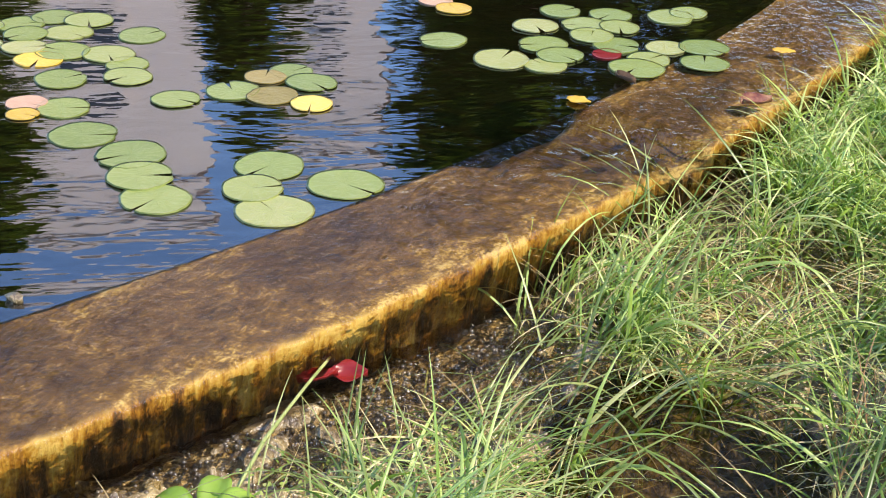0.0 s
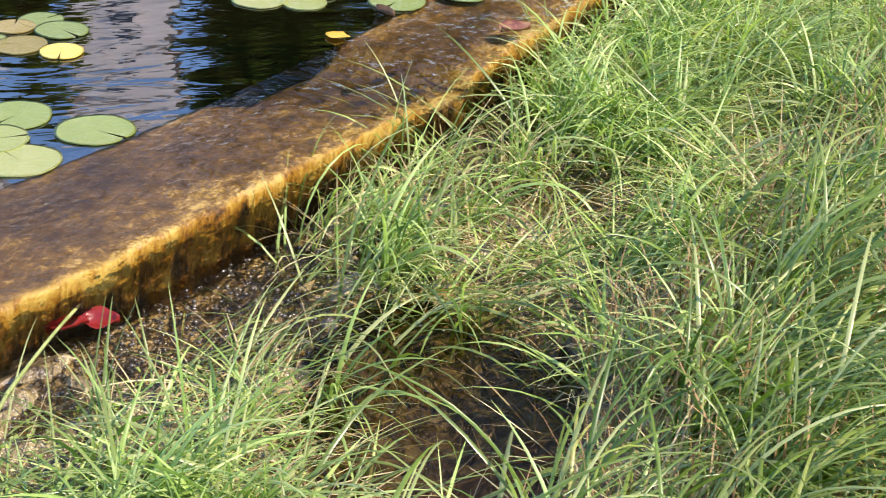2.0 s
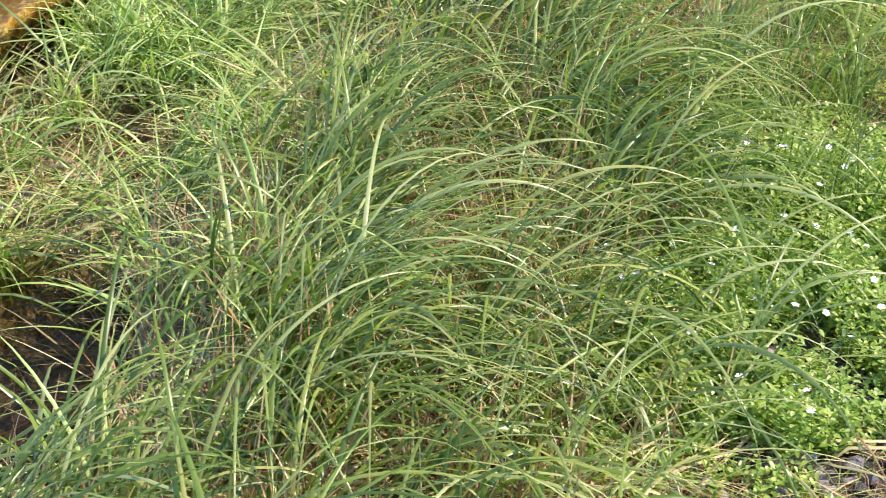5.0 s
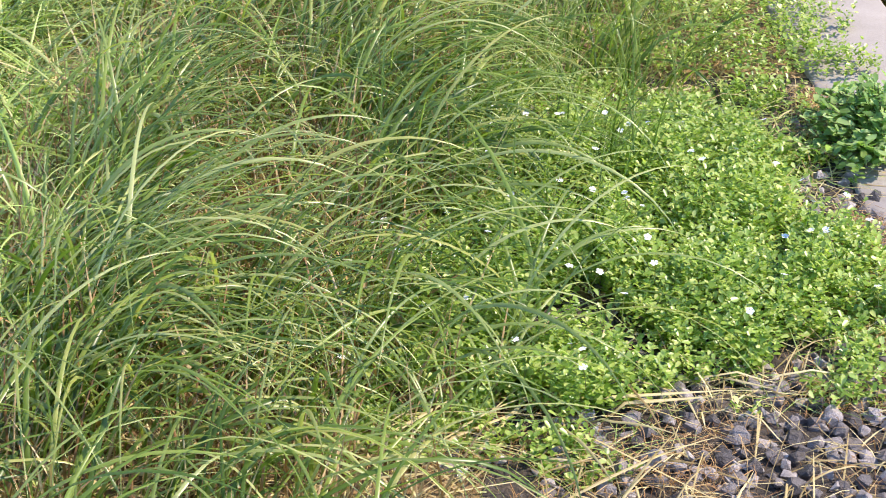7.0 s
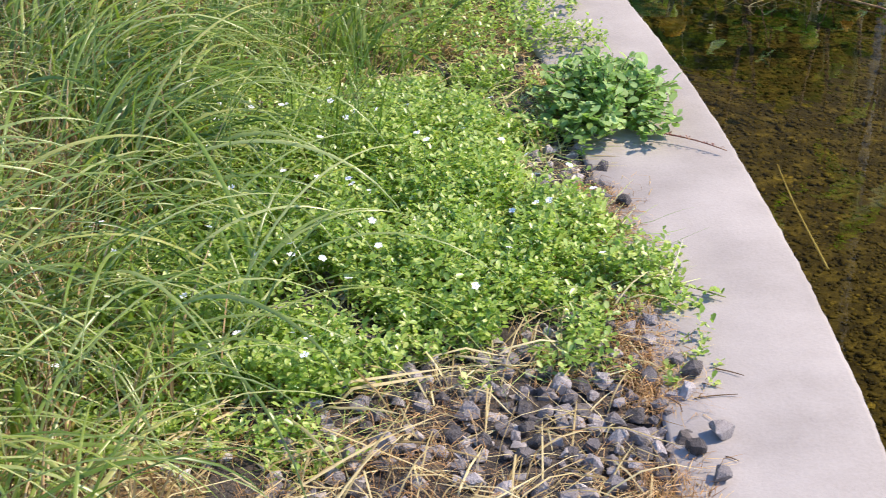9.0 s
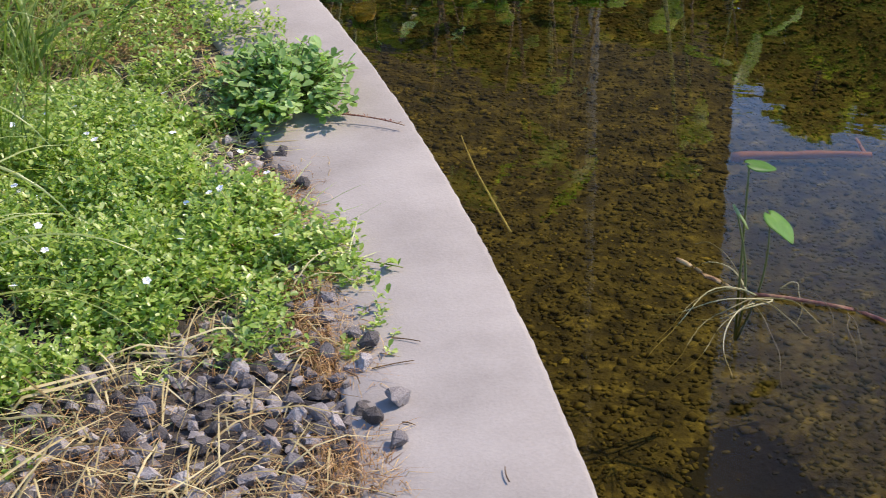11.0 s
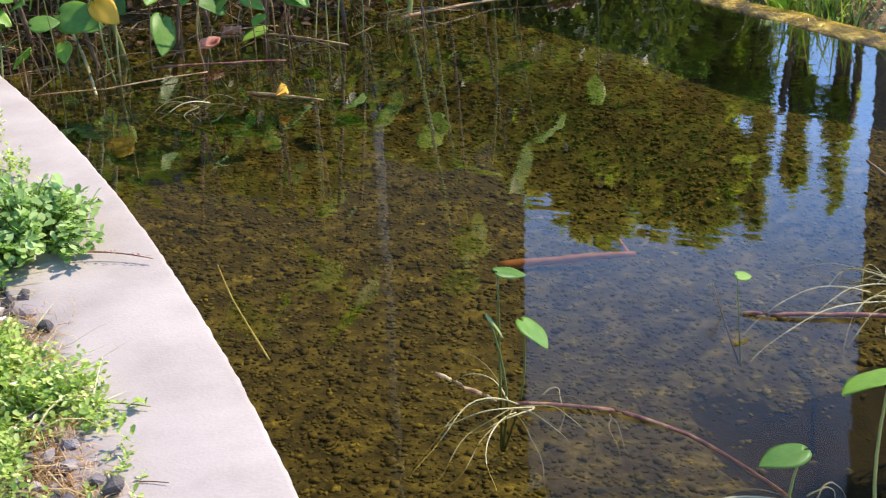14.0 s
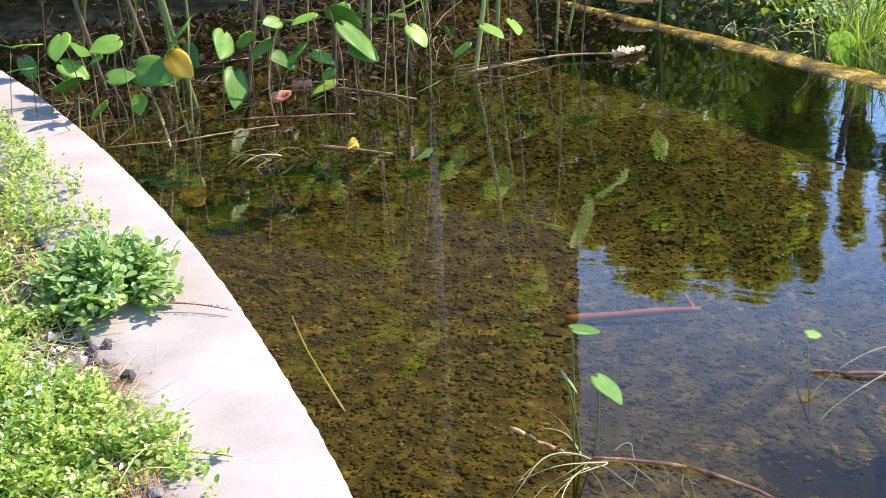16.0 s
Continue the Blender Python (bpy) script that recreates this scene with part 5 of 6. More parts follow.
def roots(rows, label="tangle of pale curling roots floating at the surface", seed=91):
    """Curling roots, each from a node over a bend to its tip: x, y of the three."""
    rnd = random.Random(seed)
    ob = thing("floating_roots", label, "roots", None, "roots on the pond")
    for ax, ay, bx, by, cx, cy in rows:
        for fork in range(2):
            sx, sy = (rnd.gauss(0, 0.045), rnd.gauss(0, 0.045)) if fork else (0.0, 0.0)
            lift = rnd.uniform(0.010, 0.026)
            pts = []
            for i in range(15):
                t = i / 14
                a, b, c = (1 - t) ** 2, 2 * t * (1 - t), t * t
                w = 0.010 * noise.noise(Vector((t * 3.0, ax * 9 + fork, cy * 9)))
                pts.append((a * ax + b * (bx + 1.4 * sx) + c * (cx + sx) + w, a * ay + b * (by + 1.4 * sy) + c * (cy + sy) - w, -0.076 + lift * math.sin(math.pi * min(t * 1.25, 1.0)) - 0.022 * t * t))
            child("root", mesh_of("root", *tube(pts, rnd.uniform(0.0009, 0.0017), 0.0005, 5), (M_ROOT,), True), ob)


roots([(1.4, 2.74, 1.32, 2.82, 1.16, 2.64), (1.39, 2.73, 1.27, 2.66, 1.15, 2.57), (1.39, 2.75, 1.39, 2.88, 1.31, 2.91), (1.39, 2.73, 1.45, 2.64, 1.49, 2.61),
       (1.45, 2.75, 1.51, 2.77, 1.44, 2.65), (1.38, 2.72, 1.36, 2.53, 1.33, 2.46), (1.53, 2.64, 1.49, 2.57, 1.49, 2.51), (1.42, 2.72, 1.37, 2.65, 1.27, 2.73)], seed=91)
roots([(1.68, 2.25, 1.59, 2.39, 1.45, 2.25), (1.67, 2.23, 1.52, 2.29, 1.41, 2.1), (1.67, 2.22, 1.52, 2.2, 1.44, 2.09), (1.7, 2.27, 1.76, 2.3, 1.77, 2.27),
       (1.65, 2.21, 1.54, 2.24, 1.51, 2.19), (1.43, 2.23, 1.45, 2.15, 1.47, 2.09), (1.62, 2.2, 1.5, 2.16, 1.37, 2.13), (1.64, 2.19, 1.72, 2.19, 1.73, 2.14),
       (1.67, 2.25, 1.6, 2.25, 1.54, 2.19), (1.59, 2.15, 1.62, 2.1, 1.66, 2.07)], seed=92)
roots([(1.81, 2.14, 1.85, 2.28, 1.93, 2.22), (1.92, 2.21, 1.96, 2.12, 1.85, 2.03), (1.79, 2.12, 1.83, 2.06, 1.89, 2.18), (1.75, 2.09, 1.68, 2.07, 1.69, 2.0),
       (1.5, 1.97, 1.55, 2.06, 1.6, 1.99), (1.6, 1.99, 1.62, 1.92, 1.62, 1.88), (1.74, 2.04, 1.64, 1.99, 1.64, 1.88), (2.14, 2.44, 2.07, 2.43, 2.03, 2.27),
       (1.8, 2.15, 1.71, 2.1, 1.71, 2.06), (2.0, 2.33, 1.91, 2.33, 1.82, 2.18)], seed=93)
roots([(2.28, 2.9, 2.18, 2.99, 2.15, 2.87), (2.28, 2.87, 2.14, 2.88, 2.05, 2.84), (2.29, 2.83, 2.2, 2.94, 2.14, 2.88), (2.24, 2.8, 2.05, 2.84, 1.87, 2.74),
       (2.25, 2.76, 2.13, 2.8, 2.01, 2.64), (2.3, 2.86, 2.23, 2.98, 2.17, 3.02), (2.31, 2.79, 2.21, 2.88, 2.13, 2.8), (2.21, 2.75, 2.13, 2.68, 2.06, 2.53),
       (2.3, 2.68, 2.28, 2.6, 2.28, 2.55), (2.25, 2.67, 2.18, 2.57, 2.16, 2.48), (2.29, 2.68, 2.3, 2.59, 2.17, 2.5), (2.31, 2.82, 2.26, 2.94, 2.19, 2.92)], "mass of pale root threads over a rotting clump", 95)
roots([(1.26, 4.68, 1.18, 4.74, 1.12, 4.66), (1.26, 4.68, 1.20, 4.58, 1.28, 4.54), (1.26, 4.69, 1.34, 4.74, 1.42, 4.68), (1.30, 4.70, 1.22, 4.80, 1.14, 4.78)], seed=98)


def runner(points, r0, r1, mat, label, name="runner"):
    """A jointed creeping stem through points."""
    pts = []
    for a, b in zip(points[:-1], points[1:]):
        pts += bend(a, b, 0.002, 0.0015, 6)[:-1]
    pts.append(Vector(points[-1]))
    thing(name, label, "stem", None, "stems lying on the pond", "", mesh_of(name, *tube(pts, r0, r1, 8, 0.32), (mat,), True))


runner([(1.221, 1.985, -0.076), (1.295, 2.010, -0.071), (1.424, 2.066, -0.068), (1.563, 2.143, -0.072), (1.664, 2.145, -0.076), (1.731, 2.138, -0.084)], 0.0085, 0.0036, M_RUNNER, "thick tan creeping stem lying on the water")
runner([(1.351, 1.982, -0.082), (1.465, 1.977, -0.072), (1.561, 1.982, -0.070), (1.668, 2.000, -0.072), (1.760, 2.006, -0.084)], 0.0036, 0.0050, M_RUNNER_RED, "reddish creeping stem lying on the water")
runner([(1.560, 1.815, -0.078), (1.664, 1.857, -0.070), (1.735, 1.866, -0.074)], 0.0054, 0.0044, M_RUNNER, "tan creeping stem lying on the water")
runner([(1.399, 2.748, -0.078), (1.542, 2.651, -0.076), (1.624, 2.529, -0.082), (1.685, 2.348, -0.100), (1.690, 2.250, -0.115)], 0.0036, 0.0030, M_RUNNER_RED, "dark reddish stem just under the water")
runner([(1.288, 2.856, -0.045), (1.33, 2.815, -0.065), (1.372, 2.775, -0.082)], 0.0036, 0.0042, M_RUNNER, "short tan stem with a pale broken end")
runner([(1.943, 2.893, -0.078), (1.985, 2.856, -0.076), (2.083, 2.807, -0.074), (2.20, 2.745, -0.076)], 0.0032, 0.0048, M_RUNNER_RED, "reddish creeping stem lying on the water")
runner([(2.58, 3.41, -0.04), (2.54, 3.12, -0.055), (2.48, 2.95, -0.07)], 0.003, 0.0055, M_BARK, "dark stem leaning out of the water")
runner([(0.84, 4.975, -0.065), (1.05, 4.955, -0.070), (1.36, 4.985, -0.072)], 0.0015, 0.0022, M_RUNNER, "long tan stick lying on the water", "stick")
runner([(1.42, 4.74, -0.076), (1.59, 4.56, -0.072)], 0.0042, 0.0030, M_RUNNER, "short tan stick lying on the water", "stick")
runner([(1.02, 5.50, 0.02), (1.03, 5.2, -0.03), (1.02, 4.94, -0.078)], 0.0050, 0.0042, M_ROOT, "pale lichen-covered stick leaning in the water", "stick")
runner([(2.06, 5.23, -0.06), (2.22, 5.26, -0.058), (2.42, 5.31, -0.066), (2.60, 5.25, -0.068)], 0.006, 0.003, M_RUNNER, "pale stem floating towards a dry leaf", "stick")
runner([(1.22, 5.10, -0.07), (1.45, 5.02, -0.066), (1.60, 4.98, -0.07)], 0.0030, 0.0024, M_RUNNER_RED, "reddish brown stick among the plants", "stick")
runner([(1.40, 5.30, -0.06), (1.62, 5.22, -0.05), (1.82, 5.05, -0.07)], 0.0036, 0.0030, M_RUNNER, "orange-brown rotting stalk on the water", "stick")
runner([(2.165, 3.815, -0.36), (2.16, 3.835, -0.345), (2.155, 3.855, -0.33)], 0.006, 0.003, M_ORANGE, "short side twig of a stick under water", "sunken_stick")
runner([(1.84, 3.91, -0.37), (1.99, 3.87, -0.365), (2.18, 3.81, -0.36)], 0.013, 0.008, M_ORANGE, "orange-brown stick lying under the water", "sunken_stick")
runner([(1.065, 3.2, -0.13), (1.06, 3.475, -0.115), (1.08, 3.7, -0.13)], 0.0022, 0.0016, M_ROOT, "yellow water weed strand near the kerb", "weed_strand")
runner([(1.06, 3.475, -0.115), (1.035, 3.6, -0.13)], 0.002, 0.0014, M_ROOT, "yellow water weed strand near the kerb", "weed_strand")

# floating clumps
def clump(at, r, flat, mat, label, seed, name="floating_clump"):
    bm = bmesh.new()
    bmesh.ops.create_icosphere(bm, subdivisions=4, radius=1.0)
    for v in bm.verts:
        n = noise.noise(v.co * 2.2 + Vector((seed, 0, 0))) * 0.35 + noise.noise(v.co * 7.0) * 0.16 + noise.noise(v.co * 19.0) * 0.09
        v.co = v.co * (1 + n)
        v.co = Vector((v.co.x * r, v.co.y * r * 0.8, v.co.z * r * flat))
    return thing(name, label, "clump", pose(*at), me=bm_mesh(name, bm, (mat,), True))


algae = clump((1.79, 1.955, -0.092), 0.085, 0.20, M_MOSS, "floating clump of bright green algae", 3, "algae_clump")
rnd = random.Random(153)
spots = [(rnd.gauss(0, 0.042), rnd.gauss(0, 0.034), rnd.uniform(0.004, 0.020)) for _ in range(1500)]
tagged(child("filaments", leaf_cloud("filaments", spots, (0.005, 0.014), M_MOSS, 154, "", "", 0.2), algae), kind="stuff")


def stem_bundle(at, n, length, width, seed, label):
    """A floating heap of rotting stems that lie much the same way."""
    rnd = random.Random(seed)
    pieces = []
    for k in range(n):
        a, l = rnd.gauss(0.1, 0.45), length * rnd.uniform(0.4, 1.0)
        x, y, z = rnd.gauss(0, length * 0.35), rnd.gauss(0, width), rnd.uniform(-0.004, 0.020)
        d = Vector((math.cos(a), math.sin(a), rnd.gauss(0, 0.04))) * l * 0.5
        p = Vector((x, y, z))
        pieces.append(tube(bend(p - d, p + d, rnd.uniform(0, 0.010), rnd.gauss(0, 0.015), 5), rnd.uniform(0.0012, 0.0050), 0.0010, 5))
    thing("rotting_clump", label, "clump", pose(*at), me=mesh_of("rotting_clump", *joined(pieces), (M_ROT,), True))


stem_bundle((2.44, 2.76, -0.082), 220, 0.17, 0.045, 155, "floating mat of brown rotting stems")
stem_bundle((1.96, 2.02, -0.078), 90, 0.12, 0.024, 156, "floating piece of tan rotting stem")
fallen("pale_dry_leaf", "pale dry leaf lying on the weir wall", M_LEAF_DRY, (2.93, 5.80, -0.04), 0.14, 0.07, 0.35, -40, 102)
fallen("yellow_curled_leaf", "small yellow curled leaf on a floating stick", M_LEAF_YELLOW, (1.47, 4.60, -0.045), 0.045, 0.035, 0.8, 70, 103, 60)
fallen("pink_dry_leaf", "pinkish brown dry leaf among the stalks", M_LEAF_PINK, (1.40, 5.14, -0.045), 0.085, 0.04, 0.7, 30, 104, 25)
fallen("pink_dry_leaf", "pinkish brown dry leaf among the stalks", M_LEAF_PINK, (1.50, 5.24, -0.04), 0.06, 0.03, 0.8, -20, 105, -20)


def crumpled(at, r, mat, label, seed):
    """A dry leaf folded over itself."""
    v, f = grid(np.linspace(0, 1, 22), np.linspace(-1, 1, 15), lambda u, w: (
        (u - 0.5) * 2 * r + 0.10 * r * noise.noise(Vector((u * 5, w * 3, seed))),
        w * r * 0.55 * math.sin(math.pi * min(max(u, 0.06), 0.95)) * (0.7 + 0.5 * noise.noise(Vector((u * 4, 1.0, seed)))),
        0.38 * r * abs(noise.noise(Vector((u * 6, w * 4, seed + 5)))) + 0.30 * r * abs(noise.noise(Vector((u * 13, w * 9, seed + 9)))) + 0.14 * r * abs(w)))
    ob = thing("crumpled_leaf", label, "leaf", pose(*at, 0, 0, 12), me=mesh_of("crumpled_leaf", v, f, (mat,), True))
    ob.modifiers.new("thickness", "SOLIDIFY").thickness = 0.0012


crumpled((2.645, 5.245, -0.078), 0.068, M_LEAF_DRY, "pale crumpled dry leaf floating on the pond", 3.0)

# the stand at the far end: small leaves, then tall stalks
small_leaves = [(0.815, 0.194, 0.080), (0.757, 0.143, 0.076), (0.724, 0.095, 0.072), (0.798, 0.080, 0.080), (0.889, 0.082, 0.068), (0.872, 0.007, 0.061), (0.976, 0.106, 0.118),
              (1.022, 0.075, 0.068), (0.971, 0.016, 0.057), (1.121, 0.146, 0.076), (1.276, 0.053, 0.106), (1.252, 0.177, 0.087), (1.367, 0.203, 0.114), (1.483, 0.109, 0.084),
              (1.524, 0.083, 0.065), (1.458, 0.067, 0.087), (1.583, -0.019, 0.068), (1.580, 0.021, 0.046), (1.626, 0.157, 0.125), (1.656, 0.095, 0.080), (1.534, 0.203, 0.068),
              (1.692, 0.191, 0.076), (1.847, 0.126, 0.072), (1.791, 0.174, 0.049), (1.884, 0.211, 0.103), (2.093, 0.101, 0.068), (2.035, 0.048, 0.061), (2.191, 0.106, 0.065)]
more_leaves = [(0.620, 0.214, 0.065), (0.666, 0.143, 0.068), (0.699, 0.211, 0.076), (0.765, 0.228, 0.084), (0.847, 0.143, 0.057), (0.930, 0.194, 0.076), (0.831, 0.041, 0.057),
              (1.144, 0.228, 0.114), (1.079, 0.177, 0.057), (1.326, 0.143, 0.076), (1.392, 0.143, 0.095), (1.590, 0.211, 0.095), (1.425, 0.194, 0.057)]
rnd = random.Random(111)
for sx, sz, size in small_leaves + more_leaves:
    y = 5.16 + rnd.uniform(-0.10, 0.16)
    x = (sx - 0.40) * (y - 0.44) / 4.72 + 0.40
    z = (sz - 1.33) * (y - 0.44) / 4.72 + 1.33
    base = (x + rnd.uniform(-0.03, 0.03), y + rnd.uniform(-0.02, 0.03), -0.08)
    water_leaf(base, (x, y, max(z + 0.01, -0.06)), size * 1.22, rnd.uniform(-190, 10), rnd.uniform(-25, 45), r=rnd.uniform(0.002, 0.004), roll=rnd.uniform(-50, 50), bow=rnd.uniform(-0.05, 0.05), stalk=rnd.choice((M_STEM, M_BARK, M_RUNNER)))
water_leaf((1.13, 5.06, -0.08), (1.07, 5.10, 0.155), 0.10, -50, 35, M_TARO_YELLOW, 0.004, label="large yellowed leaf hanging from its stalk", bow=0.03, roll=55)
tall = [(1.19, 5.26, 1.02, 5.40, 0.95), (1.31, 5.30, 1.55, 5.48, 1.05), (1.10, 5.22, 0.86, 5.30, 0.80), (1.90, 5.31, 1.80, 5.45, 1.10), (2.06, 5.23, 2.28, 5.40, 1.00),
        (1.50, 5.50, 1.40, 5.75, 1.25), (1.75, 5.60, 1.95, 5.85, 1.15), (2.10, 5.75, 2.05, 6.05, 1.35), (1.20, 5.75, 1.00, 6.00, 1.15), (2.45, 5.90, 2.60, 6.1, 1.2), (0.95, 5.62, 0.75, 5.75, 0.9),
        (1.62, 5.35, 1.70, 5.30, 0.85), (2.25, 5.50, 2.42, 5.60, 0.95), (1.85, 5.90, 1.75, 6.1, 1.3), (2.62, 6.05, 2.85, 6.2, 1.0)]
rnd = random.Random(112)
for k, (x, y, tx, ty, tz) in enumerate(tall):
    ob = water_leaf((x, y, -0.08), (tx, ty, tz), rnd.uniform(0.20, 0.32), rnd.uniform(-140, -20), rnd.uniform(35, 75), M_TARO_TALL, r=rnd.uniform(0.006, 0.0105),
                    label="tall water taro with thick stalk and large leaf", bow=rnd.uniform(-0.05, 0.05), stalk=(M_STEM, M_BARK, M_ROT, M_BARK)[k % 4], wide=0.6, group="tall taro at the far end")
# leaves that overhang the water, pale green against the light
over = [(2.42, 5.44, 0.48, 0.26), (2.22, 5.52, 0.37, 0.24), (2.06, 5.57, 0.30, 0.20), (1.83, 5.64, 0.63, 0.22), (1.73, 5.66, 0.49, 0.18), (1.57, 5.70, 0.32, 0.16),
        (2.85, 5.45, 0.31, 0.15), (2.62, 5.46, 0.43, 0.18), (1.19, 5.77, 0.28, 0.17), (1.68, 5.68, 0.38, 0.15), (1.83, 5.64, 0.85, 0.24), (1.05, 5.70, 0.42, 0.18)]
rnd = random.Random(115)
for x, y, z, size in over:
    water_leaf((x + rnd.uniform(-0.08, 0.08), y + rnd.uniform(0.05, 0.25), -0.08), (x + 0.03, y + 0.03, z + size * 0.45), size * 1.15, rnd.uniform(-150, -70), rnd.uniform(22, 48), M_TARO_TALL,
               r=rnd.uniform(0.004, 0.007), label="tall water taro leaf hanging over the pond", wide=0.42, group="tall taro at the far end", bow=rnd.uniform(-0.04, 0.04))
rnd = random.Random(113)
for k in range(30):
    x, y = rnd.uniform(0.70, 2.5), rnd.uniform(5.2, 6.3)
    water_leaf((x, y, -0.08), (x + rnd.uniform(-0.08, 0.08), y + rnd.uniform(-0.06, 0.06), rnd.uniform(0.05, 0.55)), rnd.uniform(0.045, 0.09), rnd.uniform(-200, 20), rnd.uniform(-20, 65),
               r=rnd.uniform(0.002, 0.0045), roll=rnd.uniform(-50, 50), stalk=rnd.choice((M_STEM, M_BARK, M_BARK)))

# dead stalks and litter between them
rnd = random.Random(114)
pieces = []
for k in range(230):
    x, y = rnd.uniform(0.72, 2.2), rnd.uniform(5.05, 6.3)
    a, l, up = rnd.uniform(0, 6.28), rnd.uniform(0.06, 0.32), rnd.choice((0.01, 0.02, 0.03, 0.06, 0.20))
    p = Vector((x, y, -0.07 + rnd.uniform(0, 0.02)))
    pieces.append(tube(bend(p, p + Vector((l * math.cos(a), l * math.sin(a), up * rnd.uniform(0.3, 1))), 0.01, 0.02, 5), rnd.uniform(0.0010, 0.0028), 0.0008, 5))
rnd = random.Random(157)
spots = []
while len(spots) < 2600:
    x, y = rnd.uniform(0.66, 2.75), rnd.uniform(5.08, 6.5)
    if y > 5.32 + 0.12 * rough_noise(x, y, 4.0) + 0.16 * ease(1.6, 2.4, x) and kerb_out(y) - 0.05 < x < weir_line(y):
        spots.append((x, y, -0.082 + rnd.uniform(0.0, 0.03) + 0.03 * ease(5.2, 5.9, y)))
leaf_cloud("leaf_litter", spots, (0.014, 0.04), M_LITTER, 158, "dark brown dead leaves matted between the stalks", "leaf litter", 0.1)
thing("dead_stalks", "tangle of dead brown stalks among the plants", "dead stalks", kind="stuff", me=mesh_of("dead_stalks", *joined(pieces), (M_ROT,), True))

# ---- banks behind the lower pond ----
def bank_keep(x, y):
    return 1.0 if x > weir_line(y) + 0.22 else 0.0


def bank_grass_keep(x, y):
    return bank_keep(x, y) * math.exp(-((x - 3.30) / 0.13) ** 2 - ((y - 4.90) / 0.17) ** 2)


blades("bank_grass", scatter(330, 2.9, 4.4, 4.3, 5.9, bank_grass_keep, 121, 0.03, 8), (0.12, 0.34), (0.004, 0.008), 200, 80, (0.2, 1.1), M_GRASS, 122, "upright green grass tufts behind the weir")
blades("bank_straw", scatter(800, 2.9, 4.6, 4.2, 6.6, bank_keep, 123, 0.05, 4), (0.08, 0.3), (0.002, 0.005), 200, 120, (1.2, 2.2), M_STRAW, 124, "dry tan stalks lying on the bank", 4, 0.9)
rnd = random.Random(125)
spots = [(x, y, ground_z(x, y) + rnd.uniform(0.0, 0.09)) for x, y in ((rnd.uniform(2.95, 4.3), rnd.uniform(4.0, 6.4)) for _ in range(8000)) if bank_keep(x, y)]
leaf_cloud("bank_weeds", spots, (0.014, 0.034), M_BUSH, 126, "small leafy weeds on the bank", "weed")
water_leaf((3.27, 4.95, -0.06), (3.25, 4.90, -0.005), 0.116, -80, 62, M_TARO_TALL, 0.004, "round_leaf_plant", "round bright green leaf standing by the weir", group="plants on the bank", wide=1.05)
rnd = random.Random(127)
spots = []
for _ in range(16000):
    x, y = rnd.uniform(-1.0, 4.6), rnd.uniform(6.5, 7.6)
    if x > 0.4 + (y - 0.44) * 0.55:
        continue
    h = 0.62 + 0.25 * rough_noise(x, y, 1.3)
    spots.append((x, y + 0.2 * rough_noise(x, 0, 3.0), rnd.uniform(0.0, 1.0) ** 0.8 * h))
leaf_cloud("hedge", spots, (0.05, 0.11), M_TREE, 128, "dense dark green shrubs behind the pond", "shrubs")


rnd = random.Random(129)
spots = []
while len(spots) < 5200:
    x, y = rnd.uniform(2.85, 4.3), rnd.uniform(5.15, 6.7)
    d = x - weir_line(y)
    if d < 0.14 + 0.10 * rough_noise(x, y, 6.0):
        continue
    top = (0.10 + 0.55 * ease(0.1, 0.9, d)) * (0.7 + 0.6 * rough_noise(x, y, 2.0)) * (1 - 0.88 * ease(0.54, 0.61, (x - 0.4) / (y - 0.44)))
    spots.append((x, y, ground_z(x, y) + top * rnd.random()))
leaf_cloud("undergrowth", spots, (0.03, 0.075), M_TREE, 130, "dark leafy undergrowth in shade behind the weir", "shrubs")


# ---- trees and houses that the water mirrors ----
def crown_spots(n, blobs, seed):
    rnd = random.Random(seed)
    out = []
    for _ in range(n):
        cx, cy, cz, r, rz = rnd.choice(blobs)
        while True:
            p = Vector((rnd.uniform(-1, 1), rnd.uniform(-1, 1), rnd.uniform(-1, 1)))
            if 0.45 < p.length < 1.0:
                break
        out.append((cx + p.x * r, cy + p.y * r, cz + p.z * rz))
    return out


def tree(x, y, height, radius, seed, label, leaf=(0.10, 0.22), n=2600, slim=False, foliage=M_TREE):
    rnd = random.Random(seed)
    ob = thing("tree", label, "tree", pose(x, y, 0.0), "trees round the ponds")
    trunk = tube(bend((0, 0, -0.2), (rnd.uniform(-0.2, 0.2), rnd.uniform(-0.2, 0.2), height * 0.8), 0, 0.1, 8), 0.05 * radius + 0.05, 0.03, 9)
    limbs, blobs = [trunk], []
    for k in range(24):
        f = rnd.uniform(0.12, 0.97) if slim else rnd.uniform(0.30, 0.97)
        a = rnd.uniform(0, 6.28)
        r = radius * min(1.0, 2.4 * (1.02 - f)) if slim else radius * (0.45 + 0.55 * math.sin(math.pi * min(1, (f - 0.2) / 0.8)))
        c = (r * 0.6 * math.cos(a), r * 0.6 * math.sin(a), f * height)
        limbs.append(tube(bend((0, 0, f * height * 0.75), c, 0.05, 0.05, 4), 0.035, 0.012, 5))
        blobs.append((*c, max(r * 0.50, 0.07), max(r * 0.45, 0.16)))
    blobs.append((0, 0, height * 0.97, radius * 0.20, height * 0.045))
    child("trunk", mesh_of("trunk", *joined(limbs), (M_BARK,), True), ob)
    child("crown", leaf_cloud("crown", crown_spots(n, blobs, seed), leaf, foliage, seed, "", "", 0.2), ob)


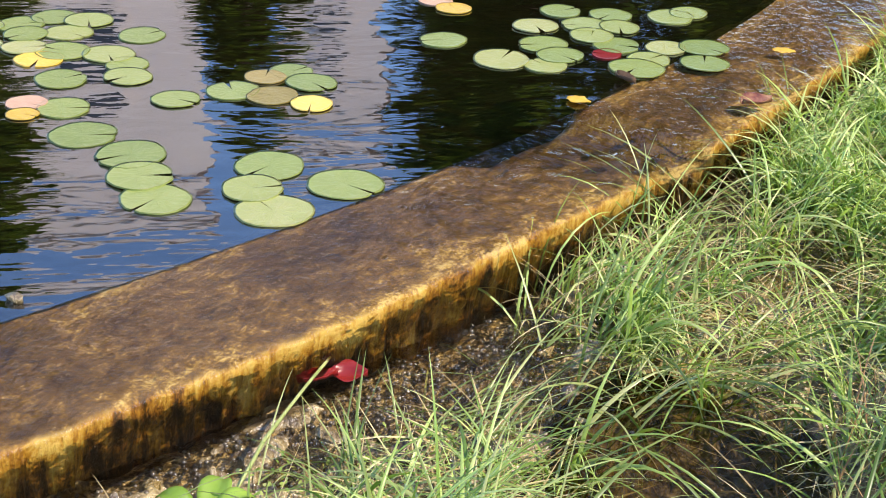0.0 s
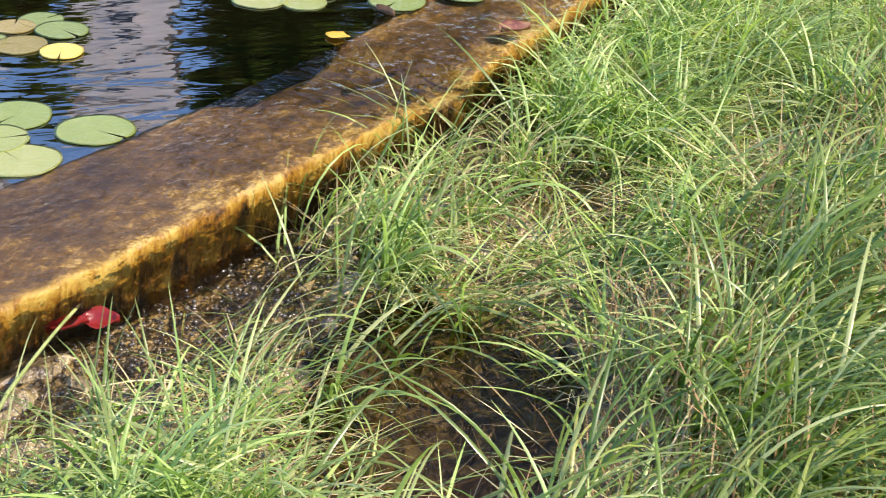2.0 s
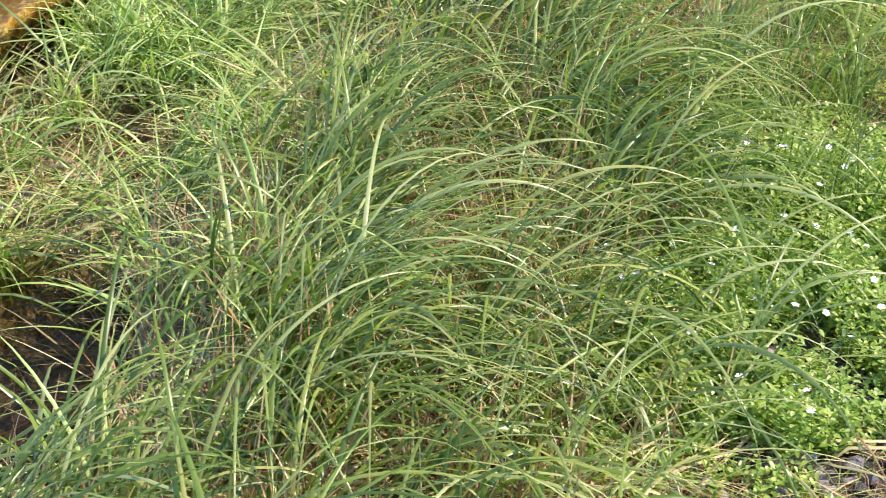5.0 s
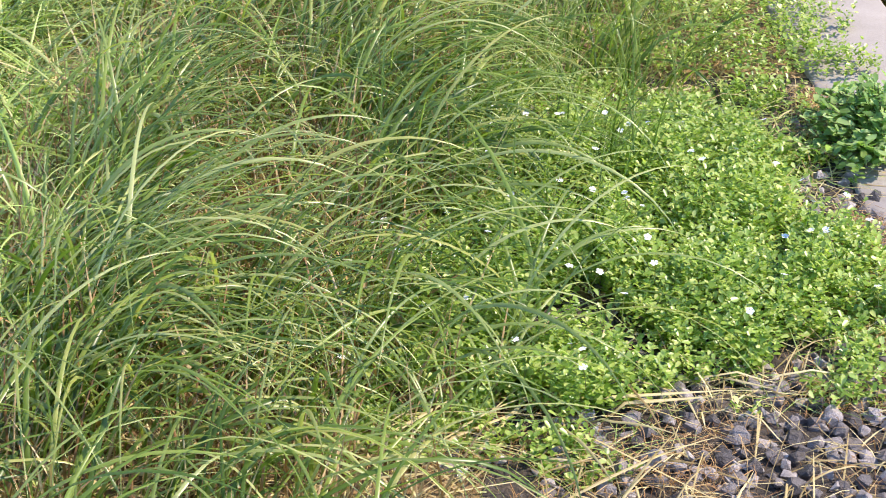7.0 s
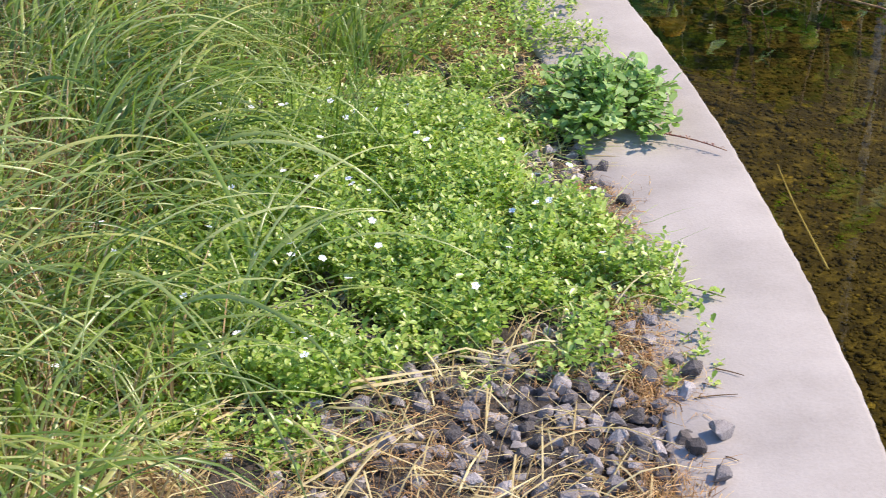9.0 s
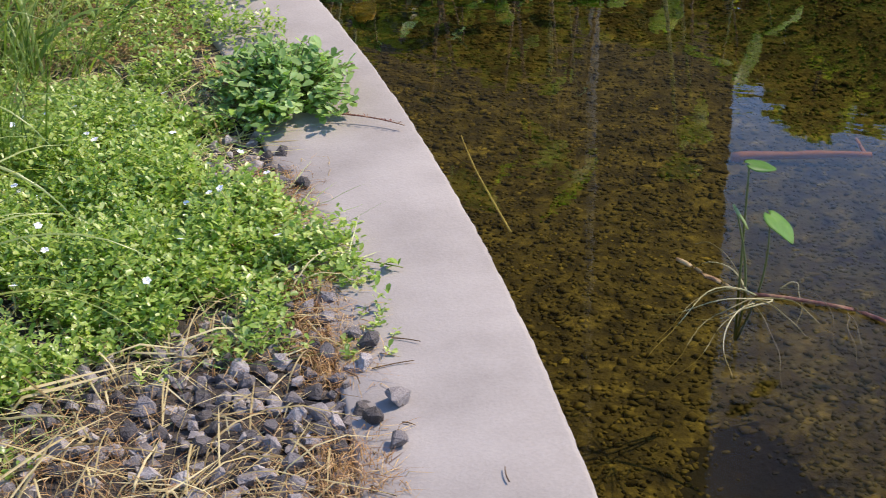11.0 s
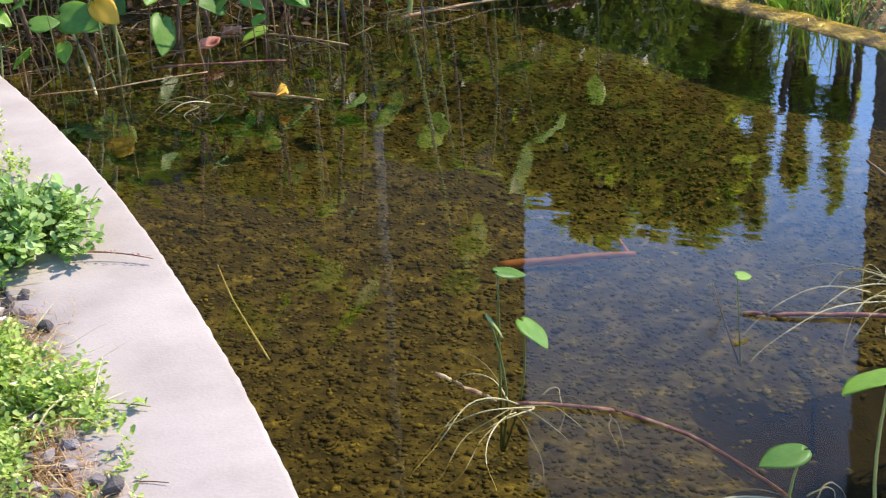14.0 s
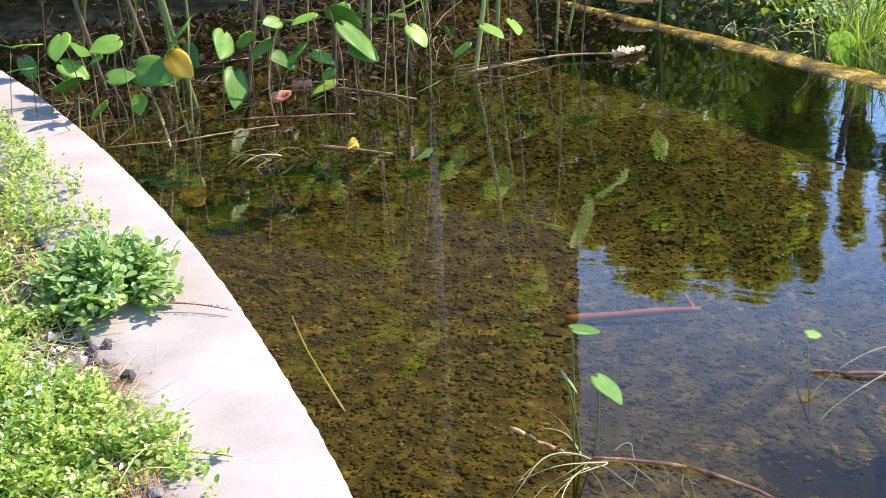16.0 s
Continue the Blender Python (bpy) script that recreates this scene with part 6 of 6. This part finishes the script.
def polar(az, dist, ex=0.42, ey=0.44):
    return ex + dist * math.sin(radians(az)), ey + dist * math.cos(radians(az))


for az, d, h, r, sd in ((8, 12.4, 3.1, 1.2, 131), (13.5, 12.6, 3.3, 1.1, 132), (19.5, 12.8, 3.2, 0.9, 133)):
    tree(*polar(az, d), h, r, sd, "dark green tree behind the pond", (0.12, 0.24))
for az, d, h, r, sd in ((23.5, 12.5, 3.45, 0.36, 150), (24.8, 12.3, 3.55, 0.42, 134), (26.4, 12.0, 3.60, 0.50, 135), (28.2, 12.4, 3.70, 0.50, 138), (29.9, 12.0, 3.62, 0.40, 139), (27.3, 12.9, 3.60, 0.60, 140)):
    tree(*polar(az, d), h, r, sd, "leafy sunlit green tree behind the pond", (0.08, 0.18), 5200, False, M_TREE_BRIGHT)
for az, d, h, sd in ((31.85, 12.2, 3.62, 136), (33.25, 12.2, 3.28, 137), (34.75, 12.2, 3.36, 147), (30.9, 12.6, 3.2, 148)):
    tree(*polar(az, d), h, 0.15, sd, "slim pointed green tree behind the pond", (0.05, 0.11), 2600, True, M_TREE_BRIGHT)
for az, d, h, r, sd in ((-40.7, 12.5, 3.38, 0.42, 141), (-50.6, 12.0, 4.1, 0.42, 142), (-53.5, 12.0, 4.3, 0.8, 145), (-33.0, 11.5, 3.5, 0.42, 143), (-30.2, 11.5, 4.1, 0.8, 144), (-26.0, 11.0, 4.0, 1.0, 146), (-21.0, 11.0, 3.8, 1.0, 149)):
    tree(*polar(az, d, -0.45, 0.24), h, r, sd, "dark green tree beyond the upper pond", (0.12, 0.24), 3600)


def house(x0, x1, y0, y1, height, mat, label, m, storeys=0, cols=0):
    """A plain block with a parapet and, where storeys are given, windows on its near face."""
    ob = thing("house", label, "house", m)
    bm = bmesh.new()
    bmesh.ops.create_cube(bm, size=1.0, matrix=Matrix.Translation(((x0 + x1) / 2, (y0 + y1) / 2, height / 2)) @ Matrix.Diagonal((x1 - x0, y1 - y0, height, 1)))
    child("walls", bm_mesh("walls", bm, (mat,)), ob)
    bm = bmesh.new()
    bmesh.ops.create_cube(bm, size=1.0, matrix=Matrix.Translation(((x0 + x1) / 2, (y0 + y1) / 2, height + 0.12)) @ Matrix.Diagonal((x1 - x0 + 0.25, y1 - y0 + 0.25, 0.24, 1)))
    bmesh.ops.bevel(bm, geom=bm.edges[:], offset=0.03, segments=1, affect="EDGES")
    child("roof", bm_mesh("roof", bm, (mat,)), ob)
    wide = 0.24 * (x1 - x0) / max(cols, 1)
    for s in range(storeys):
        for c in range(cols):
            cx, cz = x0 + (c + 0.5) * (x1 - x0) / cols, 1.5 + s * 2.3
            bm = bmesh.new()
            bmesh.ops.create_cube(bm, size=1.0, matrix=Matrix.Translation((cx, y0 - 0.02, cz)) @ Matrix.Diagonal((wide + 0.08, 0.08, 1.25 * wide + 0.08, 1)))
            win = child("window", bm_mesh("window", bm, (M_FACADE,)), ob)
            bm = bmesh.new()
            bmesh.ops.create_cube(bm, size=1.0, matrix=Matrix.Translation((cx, y0 - 0.04, cz)) @ Matrix.Diagonal((wide, 0.08, 1.25 * wide, 1)))
            child("pane", bm_mesh("pane", bm, (M_GLASS,)), win)


# blocks known only from dark bands mirrored in the lower pond
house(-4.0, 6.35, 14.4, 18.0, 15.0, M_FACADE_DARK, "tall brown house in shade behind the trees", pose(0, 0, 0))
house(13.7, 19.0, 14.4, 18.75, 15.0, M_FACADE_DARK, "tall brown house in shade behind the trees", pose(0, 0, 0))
hx, hy = polar(-45.6, 16.0, -0.45, 0.24)
house(-1.45, 0.84, 0.0, 5.0, 5.9, M_FACADE, "tall white house in sun beyond the pond", pose(hx, hy, 0, 0, 0, 45.6), 2, 1)
hx, hy = polar(-37.4, 16.0, -0.45, 0.24)
house(-0.62, 0.42, 0.0, 5.0, 4.95, M_FACADE, "narrow white house in sun beyond the pond", pose(hx, hy, 0, 0, 0, 37.4), 2, 1)
lamp_x, lamp_y = polar(17.6, 12.0)
post = thing("lamp_post", "slender pale grey lamp post", "lamp post", pose(lamp_x, lamp_y, 0))
child("pole", mesh_of("pole", *tube([(0, 0, 0), (0, 0, 4), (0, 0, 8.5)], 0.045, 0.038, 10), (M_POST,), True), post)
child("lamp_head", mesh_of("lamp_head", *tube([(0, 0, 8.4), (0.2, 0, 8.55), (0.7, 0, 8.6)], 0.07, 0.05, 8), (M_POST,), True), post)
